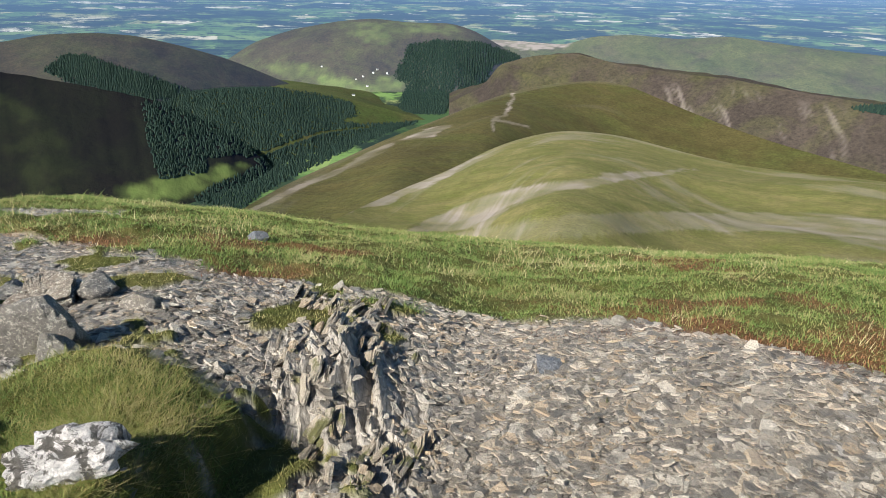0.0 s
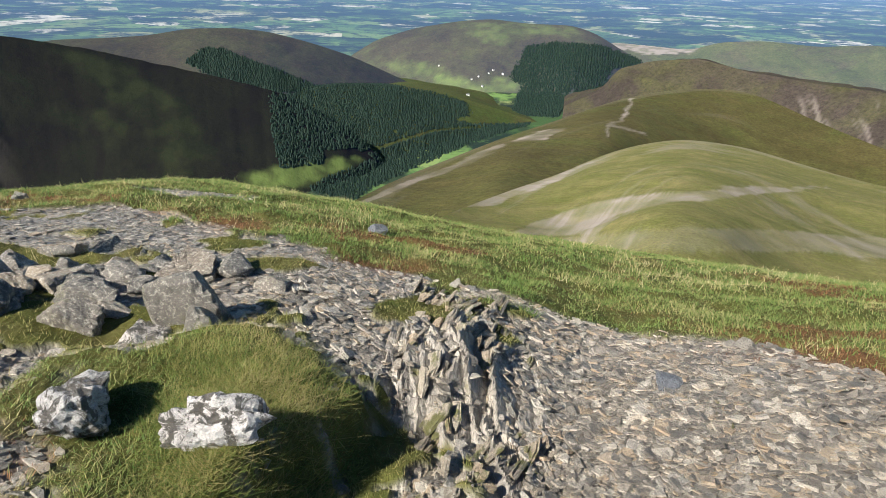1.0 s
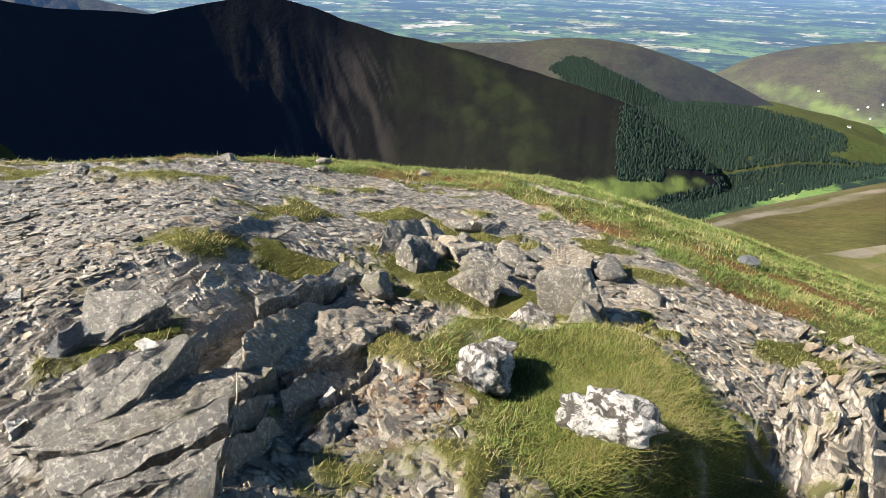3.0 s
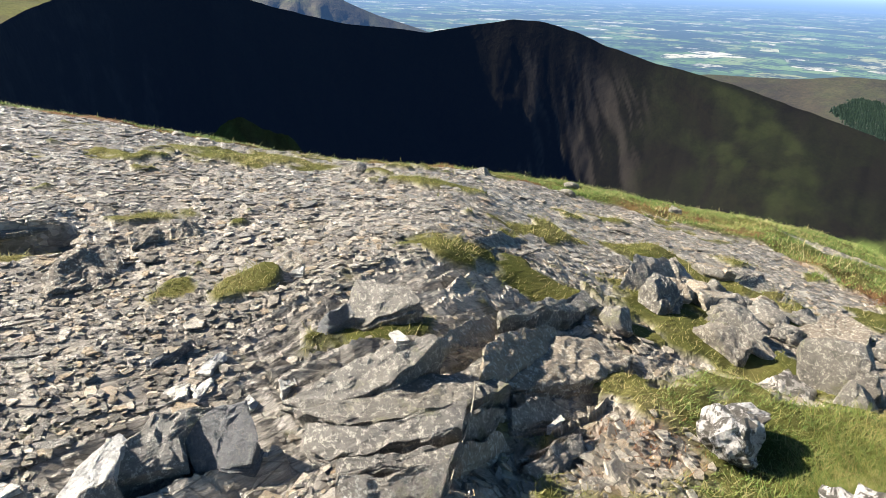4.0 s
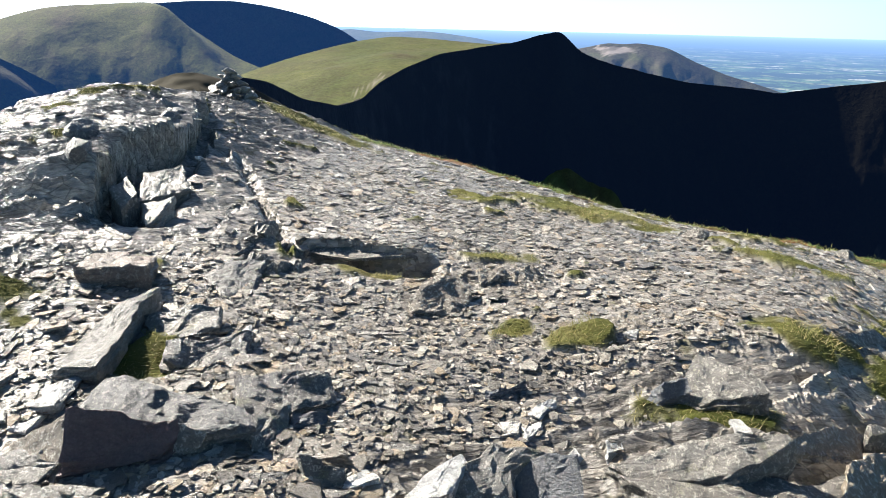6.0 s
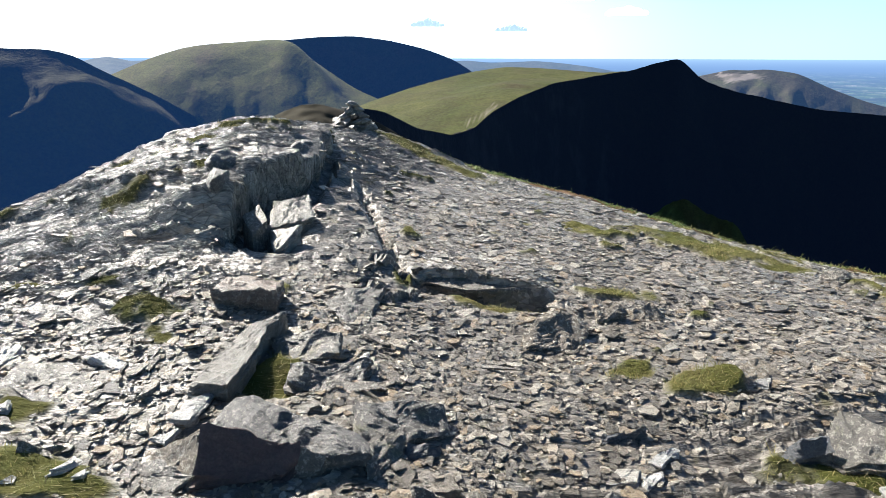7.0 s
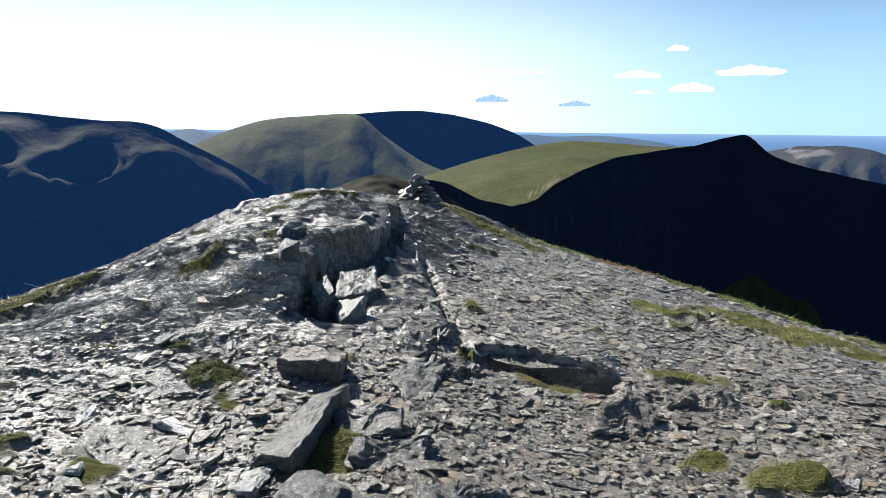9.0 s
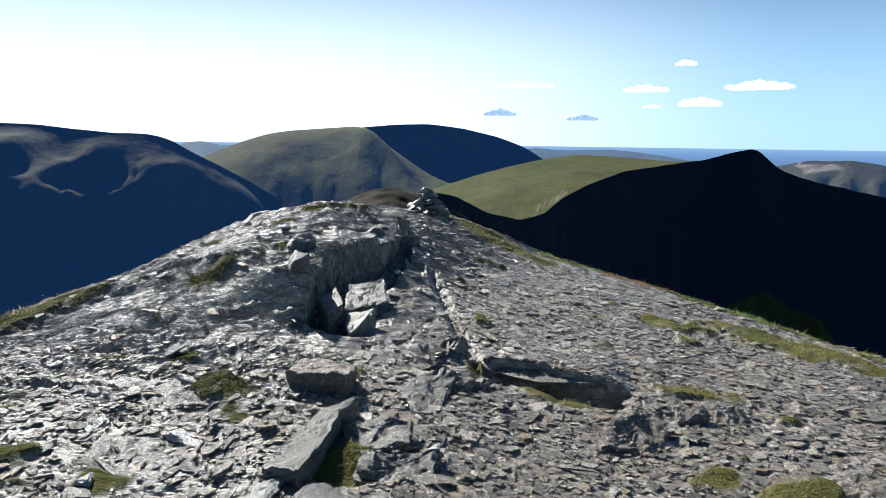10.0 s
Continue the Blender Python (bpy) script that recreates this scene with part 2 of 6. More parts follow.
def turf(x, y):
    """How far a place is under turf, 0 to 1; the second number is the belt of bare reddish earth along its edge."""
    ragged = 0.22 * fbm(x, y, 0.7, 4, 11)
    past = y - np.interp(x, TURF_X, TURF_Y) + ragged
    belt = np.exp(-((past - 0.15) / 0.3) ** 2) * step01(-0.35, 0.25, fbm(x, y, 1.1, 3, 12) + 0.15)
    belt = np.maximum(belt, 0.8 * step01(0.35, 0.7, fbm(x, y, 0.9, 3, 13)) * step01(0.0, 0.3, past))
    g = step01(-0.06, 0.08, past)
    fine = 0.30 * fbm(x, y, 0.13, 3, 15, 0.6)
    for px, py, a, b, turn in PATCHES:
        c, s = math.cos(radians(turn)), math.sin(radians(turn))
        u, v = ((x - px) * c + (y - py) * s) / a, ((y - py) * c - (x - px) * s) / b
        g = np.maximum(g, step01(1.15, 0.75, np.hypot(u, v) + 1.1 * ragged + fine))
    # moss and grass that fill hollows among the rocks
    hollow = fbm(x, y, 0.42, 4, 14, 0.6)
    zone = step01(-3.8, -3.2, x) * step01(-1.25, -1.6, x) * step01(0.5, 1.1, y)
    low_side = step01(-1.9, -2.2, x) * step01(-1.75, -2.0, y) * step01(-3.0, -2.5, x)
    want = np.maximum.reduce([zone * 0.62, slab_zone(x, y) * 0.52, low_side * 0.5, (0.30 + 0.16 * step01(-0.4, 0.6, y) + 0.10 * step01(-2.6, -3.4, y)) * step01(-2.0, -2.4, x), 0.66 * np.exp(-(((x + 0.5) / 0.55) ** 4)) * step01(1.2, 1.8, y)])
    g = np.maximum(g, step01(0.75, 0.95, hollow * 0.75 + want))
    # a stony patch in the turf, and bare earth beside the quartz
    bald = step01(1.15, 0.6, np.hypot((x + 1.80) / 0.20, (y - 1.27) / 0.30) + fine)
    g, belt = g * (1 - 0.8 * bald), np.maximum(belt, 0.6 * bald)
    g = g * (1 - step01(1.2, 0.7, np.hypot((x + 3.95) / 0.62, (y - 6.3) / 0.32) + fine))
    return g, belt


def bedrock(x, y):
    """How far bare rock stands out: 0 loose stones, 1 solid rock."""
    main = step01(-1.75, -2.1, x + 0.12 * fbm(x, y, 0.5, 3, 21)) * step01(2.6, 2.1, y)
    dome = step01(-1.6, -2.3, y + 0.25 * (x + 4) * 0.3) * step01(-2.6, -3.4, x)
    fins = np.exp(-(((x + 0.52 + 0.18 * (y - 2.8)) / 0.44) ** 4) - ((y - 2.85) / 1.15) ** 4)
    knoll = np.exp(-(((x + 2.9) / 0.7) ** 4) - ((y - 3.5) / 0.55) ** 4)
    loose = 0.55 + 0.75 * fbm(x, y, 1.3, 3, 22)
    inner = np.clip(np.maximum.reduce([slab_zone(x, y), centre_rock(x, y), main * np.clip(loose + 0.25 * (x > -3.4), 0, 1), dome * np.clip(loose + 0.45, 0, 1), fins, 0.9 * knoll]), 0, 1)
    return inner, fins, dome


def strata(x, y, period, seed):
    """Steps of tilted beds, 0 to 1: each rises slowly and breaks off in a small cliff towards +x."""
    u = (0.98 * x + 0.2 * y + 0.16 * fbm(x, y, 1.1, 3, seed) + 0.05 * fbm(x, y, 0.25, 2, seed + 3)) / period
    y = 0.98 * y - 0.2 * x
    k = np.floor(u)
    # beds break along joints, so that each step has its own length and height
    seg = np.floor(y / (period * 3.2) + hashed(k, k * 0, seed + 5) * 7)
    h = hashed(k, seg, seed + 6)
    f = u - k
    return (0.35 + 0.65 * h) * np.where(f < 0.86, 1 - f / 0.86 * (0.55 + 0.45 * h), (f - 0.86) / 0.14 * 1.0)


def cleft_line(x, y):
    """Where the wall of the long cleft stands, broken along joints."""
    k = np.floor(x / 0.23 + 0.4 * fbm(x, x * 0, 0.5, 2, 79))
    return -2.12 + 0.235 * (x + 4.4) + 0.05 * fbm(x, x * 0, 0.8, 2, 76) + 0.11 * (hashed(k, k * 0, 80) - 0.5) - 0.34 * step01(-5.7, -4.9, x)


def lip(x, y):
    """How far the rock leans out over the cleft."""
    d = y - cleft_line(x, y)
    return 0.12 * np.exp(-(((d + 0.05) / 0.08) ** 2)) * (d < 0.015) * step01(-4.15, -4.4, x) * step01(-8.0, -7.2, x)


def relief(x, y):
    """All that stands on the smooth form, in metres: turf swells, rock steps, clefts, the mound and the rock fins."""
    g, belt = turf(x, y)
    rock, fins, dome = bedrock(x, y)
    bare = 1 - g
    r = np.hypot(x + 0.4, y + 0.3)
    z = 0.05 * fbm(x, y, 1.6, 3, 31) * step01(0.5, 3, r)
    stepped = np.maximum(slab_zone(x, y), step01(-3.6, -3.0, x) * step01(0.0, 0.5, y))
    z = z + bare * rock * (1 - 0.8 * dome) * (0.35 + 0.65 * stepped) * (0.085 * (strata(x, y, 0.27, 41) - 0.45) + 0.026 * (strata(x, y, 0.10, 51) - 0.4))
    z = z + bare * fins * (0.12 * np.exp(-((x + 0.56 + 0.18 * (y - 2.8)) / 0.24) ** 2) * step01(1.9, 3.3, y) * step01(4.2, 3.6, y) + 0.07 * (strata(x, y, 0.13, 61) - 0.4))
    # sharp crumbling of the rock's surface
    d1, d2, who = cells(x / 0.16 + 0.3 * fbm(x, y, 0.3, 2, 71), y / 0.28, 72)
    z = z + bare * (0.4 + 0.6 * rock) * (1 - 0.8 * dome) * 0.5 * (0.015 * (who - 0.5) * step01(0.02, 0.16, d2 - d1) - 0.016 * step01(0.1, 0.0, d2 - d1))
    z = z + bare * 0.006 * fbm(x, y, 0.09, 3, 73) - 0.03 * slab_zone(x, y)
    z = z + g * (0.035 * fbm(x, y, 0.35, 3, 74) + 0.02)
    # thin leaves of the solid rock, lapping over one another
    z = z + bare * dome * (0.10 * (strata(x, y, 0.42, 82) - 0.45) + 0.05 * (strata(x, y, 0.15, 85) - 0.45) + 0.02 * fbm(x, y * 0.4, 0.35, 4, 83))
    # the grassy mound with its undercut side
    m = np.hypot((x + 1.52) / 0.66, (y - 1.80) / 0.70) + 0.07 * fbm(x, y, 0.3, 2, 75)
    edge = step01(1.35, 0.80, m)
    cut = step01(-1.05, -0.92, x - 0.22 * (y - 1.8) + 0.05 * fbm(x, y, 0.25, 2, 77))
    t = x - 0.22 * (y - 1.8) + 0.04 * fbm(x, y, 0.25, 2, 77)
    drop = step01(-1.04, -0.88, t) * step01(-0.20, -0.80, t) * step01(0.6, 1.2, y) * step01(2.75, 2.3, y)
    z = z + edge * 0.12 * (1 - cut) - 0.17 * drop
    # the rock dome beside the long cleft, and the cleft itself
    line = cleft_line(x, y)
    along = step01(-3.95, -5.3, x + 0.15 * (y + 2.4))
    along = np.maximum(along, 0.85 * step01(-4.10, -4.55, x) * step01(-0.9, -0.15, y - line)) * step01(-8.3, -7.2, x)
    cliff = 0.36 - 0.27 * step01(-5.0, -5.9, x)
    z = z + along * (cliff * step01(0.02, -0.02, y - line) + (0.36 - cliff) * step01(0.8, -0.7, y - line)) * step01(-3.4, -0.3, y - line)
    wide = 0.10 + 0.14 * step01(-5.7, -4.9, x)
    z = z - 0.17 * step01(-4.15, -4.5, x) * np.exp(-(((y - line - wide) / wide) ** 4)) * step01(-7.4, -6.2, x)
    # the second cleft, and the dark hollow beside it
    line2 = -1.36 + 0.42 * (x + 4.4)
    z = z - 0.08 * np.exp(-(((y - line2) / 0.05) ** 2)) * step01(-3.9, -4.3, x) * step01(-6.2, -5.6, x)
    z = z + 0.05 * step01(0.0, -0.06, y - line2) * step01(-3.9, -4.2, x) * step01(-6.2, -5.0, x) * step01(-0.9, -0.3, y - line2)
    hol = -4.20 + 0.05 * (y + 0.8) + 0.03 * fbm(y, y * 0, 0.2, 3, 78)
    beside = step01(-1.22, -1.1, y) * step01(-0.34, -0.5, y)
    z = z + beside * (0.05 * step01(0.02, -0.02, x - hol) * step01(-0.7, -0.1, x - hol) - 0.15 * step01(-0.03, 0.01, x - hol) * step01(0.30, 0.05, x - hol))
    z = z + 0.11 * np.exp(-((x + 9.7) ** 2 + (y + 3.2) ** 2) / 0.5)
    # flat standing place
    return z * step01(0.3, 1.0, r)


def height(x, y):
    x, y = np.asarray(x, float), np.asarray(y, float)
    return base_height(x, y) + relief(x, y)


def ground_mesh(mat):
    az = np.radians(np.r_[np.arange(-100, -44, 2.0), np.arange(-44, 150, 0.25), np.arange(150, 260.1, 2.0)])
    r = np.concatenate([[0.02, 0.2, 0.4], np.exp(np.arange(np.log(0.55), np.log(13.5), 0.006)), np.geomspace(13.6, 70, 40)])
    A, R_ = np.meshgrid(az, r)
    x, y = MIDDLE[0] - R_ * np.sin(A), MIDDLE[1] + R_ * np.cos(A)
    z = height(x, y)
    z = z - step01(16, 60, R_) * 6.0
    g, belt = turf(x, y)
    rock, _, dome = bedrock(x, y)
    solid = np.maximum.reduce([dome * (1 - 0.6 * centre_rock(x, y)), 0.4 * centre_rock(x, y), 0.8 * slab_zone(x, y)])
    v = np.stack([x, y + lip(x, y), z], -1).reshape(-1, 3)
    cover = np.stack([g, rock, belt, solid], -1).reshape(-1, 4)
    return mesh_from("ground", v, grid_faces(*x.shape), mat, smooth=False, attrs=[("cover", cover)])


def ground_material():
    m, nd, lk, bs = material("summit_ground")
    p = place(nd)
    at = nd.new("ShaderNodeAttribute")
    at.attribute_name = "cover"
    sep = nd.new("ShaderNodeSeparateColor")
    lk.new(at.outputs["Color"], sep.inputs[0])
    grain = noise_tex(nd, lk, p, 90, 6, 0.75)
    mid = noise_tex(nd, lk, p, 7, 6, 0.7)
    spin = nd.new("ShaderNodeVectorRotate")
    spin.rotation_type = "Z_AXIS"
    spin.inputs["Angle"].default_value = radians(-11.5)
    lk.new(p, spin.inputs["Vector"])
    q = spin.outputs[0]
    lines = noise_tex(nd, lk, q, 1.0, 6, 0.68, stretch=(17.0, 2.6, 9.0), distortion=0.9)
    leaves = noise_tex(nd, lk, q, 1.0, 5, 0.68, stretch=(52.0, 7.0, 30.0), distortion=1.2)
    saws = []
    for size, wander, much in ((0.115, 11.0, 0.75), (0.036, 8.0, 1.9)):
        saw = nd.new("ShaderNodeTexWave")
        saw.wave_type, saw.bands_direction, saw.wave_profile = "BANDS", "X", "SAW"
        saw.inputs["Scale"].default_value = 0.314 / size
        saw.inputs["Distortion"].default_value, saw.inputs["Detail"].default_value = wander, 2.6
        saw.inputs["Detail Scale"].default_value, saw.inputs["Detail Roughness"].default_value = much, 0.62
        lk.new(q, saw.inputs["Vector"])
        turned_saw = nd.new("ShaderNodeMath")
        turned_saw.operation = "MULTIPLY_ADD"
        lk.new(saw.outputs["Fac"], turned_saw.inputs[0])
        turned_saw.inputs[1].default_value, turned_saw.inputs[2].default_value = -1.0, 1.0
        amount = nd.new("ShaderNodeMath")
        amount.operation = "MULTIPLY"
        lk.new(turned_saw.outputs[0], amount.inputs[0])
        part_of = nd.new("ShaderNodeMath")
        part_of.operation = "MULTIPLY_ADD"
        lk.new(at.outputs["Alpha"], part_of.inputs[0])
        part_of.inputs[1].default_value, part_of.inputs[2].default_value = 0.75, 0.25
        lk.new(part_of.outputs[0], amount.inputs[1])
        saws.append(amount.outputs[0])
    slate = ramp(nd, lk, mid, [(0.25, (0.185, 0.165, 0.138)), (0.5, (0.325, 0.292, 0.245)), (0.75, (0.48, 0.436, 0.368))])
    slate = mix(nd, lk, 0.8, slate, ramp(nd, lk, lines, [(0.34, (0.2, 0.19, 0.18)), (0.42, (0.62, 0.61, 0.60)), (0.56, (1.0, 1.0, 1.0)), (0.62, (1.3, 1.28, 1.24)), (0.66, (1.0, 1.0, 1.0))]), "MULTIPLY")
    slate = mix(nd, lk, 0.8, slate, ramp(nd, lk, leaves, [(0.36, (0.3, 0.3, 0.29)), (0.45, (0.8, 0.8, 0.8)), (0.58, (1.1, 1.1, 1.1)), (0.64, (1.5, 1.5, 1.45))]), "MULTIPLY")
    slate = mix(nd, lk, 0.85, slate, ramp(nd, lk, saws[0], [(0.0, (0.55, 0.55, 0.55)), (0.12, (0.95, 0.95, 0.95)), (0.8, (1.0, 1.0, 1.0)), (0.93, (1.55, 1.53, 1.48))]), "MULTIPLY")
    lichen = ramp(nd, lk, noise_tex(nd, lk, p, 26, 5, 0.8), [(0.58, (0, 0, 0)), (0.66, (1, 1, 1))])
    slate = mix(nd, lk, mix(nd, lk, 0.45, (0, 0, 0), lichen), slate, (0.46, 0.45, 0.40))
    moss = ramp(nd, lk, noise_tex(nd, lk, p, 3.3, 5, 0.7), [(0.60, (0, 0, 0)), (0.67, (1, 1, 1))])
    slate = mix(nd, lk, mix(nd, lk, 0.75, (0, 0, 0), moss), slate, (0.095, 0.085, 0.02))
    earth = ramp(nd, lk, mid, [(0.3, (0.15, 0.115, 0.08)), (0.7, (0.30, 0.255, 0.195))])
    earth = mix(nd, lk, 0.6, earth, ramp(nd, lk, grain, [(0.3, (0.3, 0.3, 0.3)), (0.7, (1, 1, 1))]), "MULTIPLY")
    sod = ramp(nd, lk, noise_tex(nd, lk, p, 2.2, 6, 0.7), [(0.3, (0.065, 0.08, 0.018)), (0.5, (0.11, 0.11, 0.03)), (0.72, (0.165, 0.145, 0.055))])
    sod = mix(nd, lk, 0.6, sod, ramp(nd, lk, grain, [(0.25, (0.3, 0.3, 0.3)), (0.7, (1, 1, 1))]), "MULTIPLY")
    bits = nd.new("ShaderNodeTexVoronoi")
    bits.inputs["Scale"].default_value = 36
    warp = nd.new("ShaderNodeMapping")
    warp.inputs["Scale"].default_value = (1.25, 0.8, 1.0)
    lk.new(p, warp.inputs["Vector"])
    lk.new(warp.outputs[0], bits.inputs["Vector"])
    tone = nd.new("ShaderNodeSeparateColor")
    lk.new(bits.outputs["Color"], tone.inputs[0])
    shards = ramp(nd, lk, tone.outputs[0], [(0.0, (0.06, 0.055, 0.048)), (0.3, (0.14, 0.13, 0.115)), (0.6, (0.27, 0.255, 0.225)), (0.85, (0.46, 0.44, 0.40)), (1.0, (0.25, 0.195, 0.13))])
    earth = mix(nd, lk, 0.7, earth, shards)
    cracks = nd.new("ShaderNodeTexVoronoi")
    cracks.feature = "DISTANCE_TO_EDGE"
    cracks.inputs["Scale"].default_value = 5.5
    seam = nd.new("ShaderNodeMapping")
    seam.inputs["Scale"].default_value = (2.6, 0.9, 1.6)
    lk.new(p, seam.inputs["Vector"])
    lk.new(seam.outputs[0], cracks.inputs["Vector"])
    gap = ramp(nd, lk, cracks.outputs["Distance"], [(0.0, (0.25, 0.23, 0.2)), (0.035, (1, 1, 1))])
    slate = mix(nd, lk, 0.85, slate, gap, "MULTIPLY")
    slate = mix(nd, lk, 0.12, slate, shards)
    c = mix(nd, lk, sep.outputs[1], earth, slate)
    c = mix(nd, lk, sep.outputs[0], c, sod)
    c = mix(nd, lk, mix(nd, lk, 0.8, (0, 0, 0), sep.outputs[2]), c, ramp(nd, lk, grain, [(0.3, (0.07, 0.03, 0.016)), (0.7, (0.21, 0.10, 0.05))]))
    lk.new(c, bs.inputs["Base Color"])
    for socket, bare_value, turf_value in (("Roughness", 0.40, 0.95), ("Specular IOR Level", 0.7, 0.1)):
        by = nd.new("ShaderNodeMapRange")
        by.inputs[3].default_value, by.inputs[4].default_value = bare_value, turf_value
        lk.new(sep.outputs[0], by.inputs[0])
        lk.new(by.outputs[0], bs.inputs[socket])
    loose_part = nd.new("ShaderNodeMath")
    loose_part.operation = "SUBTRACT"
    loose_part.inputs[0].default_value = 1.0
    lk.new(at.outputs["Alpha"], loose_part.inputs[1])
    flakes = nd.new("ShaderNodeMath")
    flakes.operation = "MULTIPLY"
    lk.new(tone.outputs[1], flakes.inputs[0])
    lk.new(loose_part.outputs[0], flakes.inputs[1])
    b0 = bump(nd, lk, flakes.outputs[0], 0.8, 0.018, bs)
    b1 = bump(nd, lk, leaves, 0.8, 0.008, bs, bump(nd, lk, lines, 0.9, 0.022, bs, b0))
    b1 = bump(nd, lk, saws[1], 1.0, 0.008, bs, bump(nd, lk, saws[0], 1.0, 0.045, bs, b1))
    bump(nd, lk, grain, 0.5, 0.004, bs, b1)
    return m


ground = tagged(new("ground", ground_mesh(ground_material())), "summit ground of slate bedrock, loose stones and short turf", "ground", kind="structure")


# ---------------------------------------------------------------- the fells round about
EYE_Z = 1.6
SHEETS = []


def inside_many(poly, u, v):
    odd = np.zeros(np.shape(u), bool)
    for (a, b), (c, e) in zip(poly, poly[1:] + poly[:1]):
        if b != e:
            odd ^= ((b > v) != (e > v)) & (u < a + (v - b) / (e - b) * (c - a))
    return odd


def fell(name, label, mat, crest, near, far_slope=0.5, reach=900, steepen=0.0, rough=8.0, gullies=0.0, ease=0.5, step=0.22, seed=1, jag=0.0, steps=64, within=None, scree=None, hold=0.78, worn=(), lush=None, calm=None, meadow=(), spurs=(), streaks=0.0):
    """A fell as a sheet over bearing and distance. crest: bearing, angle above the eye's level, distance in metres. near: fall per metre
    from the crest towards the summit (a number, or pairs of bearing and fall); steepen: how much more it falls per 100 m."""
    crest = np.array(sorted(crest))
    az = np.arange(crest[0, 0], crest[-1, 0] + 1e-6, step)
    pad = int(3 * ease / step) + 1
    ker = np.exp(-0.5 * (np.arange(-pad, pad + 1) * step / ease) ** 2)
    ker /= ker.sum()

    def smooth(v):
        return np.convolve(np.pad(v, pad, mode="reflect", reflect_type="odd"), ker, mode="valid")

    el, dist = smooth(np.interp(az, crest[:, 0], crest[:, 1])), np.interp(az, crest[:, 0], crest[:, 2])
    for _ in range(max(1, int((2.0 / ease) ** 2 / 2))):
        dist = smooth(dist)
    el = el + jag * fbm(az, az * 0, 2.0, 5, seed + 40)
    fall = smooth(np.interp(az, *np.array(near).T)) if isinstance(near, list) else np.full(len(az), near)
    zc = EYE_Z + dist * np.tan(np.radians(el))
    s = np.r_[-reach * 0.6 * np.linspace(1, 0.02, 14) ** 1.5, np.linspace(0, 1, steps) ** 1.5 * reach]
    S, A = np.meshgrid(s, az, indexing="ij")
    D, Z, F = dist[None], zc[None], fall[None]
    S = S * np.minimum(1, hold * D / reach)
    if within:
        S = S * np.minimum(1, np.interp(A, *np.array(within).T) / reach)
    R_ = D - S
    x, y = -R_ * np.sin(np.radians(A)), R_ * np.cos(np.radians(A))
    down = np.where(S > 0, S * F + steepen * S * S / 100, -S * far_slope)
    grow = np.clip(np.abs(S) / (reach * 0.22), 0, 1)
    if calm:
        grow = grow * np.interp(A, *np.array(calm).T)
    z = Z - down + grow * rough * fbm(x, y, reach * 0.3, 6, seed)
    if gullies:
        u = A * np.radians(1) * D + 0.25 * reach * 0.12 * fbm(x, y, reach * 0.2, 3, seed + 8)
        z = z - grow * gullies * (0.5 + 0.5 * fbm(x, y, reach * 0.5, 2, seed + 5)) * (1 - np.abs(fbm(u, S * 0.3, reach * 0.16, 5, seed + 9))) ** 2
    for line, lift, wide in spurs:
        at_s, at_a = np.array(line).T
        off = (A - np.interp(S, at_s, at_a)) * np.radians(R_) + 0.3 * wide * fbm(x, y, wide * 2, 3, seed + 50)
        z = z + lift * np.exp(-np.abs(off / wide) ** 1.5) * step01(at_s[0] - 40, at_s[0] + 100, S) * step01(at_s[-1] + 260, at_s[-1], S)
    v = np.stack([x, y, z], -1).reshape(-1, 3)
    # bare stone: streaks that run down the slope
    bare = np.zeros(x.shape)
    for a0, a1, much in scree or ():
        band = step01(a0, a0 + 3, A) * step01(a1, a1 - 2, A)
        u = A + 0.018 * S + 0.5 * fbm(A, S / 60, 2.0, 2, seed + 20)
        streak = step01(0.05, 0.6, fbm(u * 1.7, S / 150, 1.0, 4, seed + 21, 0.55) + 0.6 * fbm(A, S / 40, 2.5, 3, seed + 22) - 0.1)
        bare = np.maximum(bare, band * streak * much * step01(10, 60, S))
    green = np.zeros(x.shape)
    if worn or meadow:
        sight = np.degrees(np.arctan2(z - EYE_Z, R_))
        wob_a, wob_e = 0.45 * fbm(x, y, reach * 0.06, 5, seed + 30, 0.65), 0.22 * fbm(x, y, reach * 0.05, 5, seed + 31, 0.65)
        def within_soft(outline, blur):
            spots = [(0, 0), (1, 0.2), (-1, -0.2), (0.4, 0.6), (-0.4, -0.6), (0.6, -0.4), (-0.6, 0.4)]
            return sum(inside_many(outline, A + wob_a + blur * p, sight + wob_e + 0.6 * blur * q) * 1.0 for p, q in spots) / len(spots)

        for outline, much in worn:
            bare = np.maximum(bare, within_soft(outline, 0.08) * much * (0.45 + 0.55 * step01(-0.5, 0.4, fbm(x, y, reach * 0.025, 4, seed + 32))))
        for outline, much in meadow:
            green = np.maximum(green, within_soft(outline, 0.45) * much * (0.35 + 0.65 * step01(-0.4, 0.4, fbm(x, y, reach * 0.04, 4, seed + 33))))
    if streaks:
        run = fbm(A / 11 + 0.05 * fbm(x, y, reach * 0.2, 2, seed + 60), S / reach * 16, 1.0, 5, seed + 61, 0.6)
        bare = np.clip(bare * (0.55 + 0.55 * step01(-0.5, 0.5, run)) + streaks * step01(0.25, 0.8, run), 0, 0.9)
    me = mesh_from(name, v, grid_faces(*x.shape), mat, smooth=True, attrs=[("bare", np.stack([bare, np.interp(A, [0, 1], [1, 1]) if lush is None else step01(lush[1], lush[0], A), green], -1).reshape(-1, 3))])
    SHEETS.append((az[0], step, R_, z))
    return tagged(new(name, me), label, "hill")


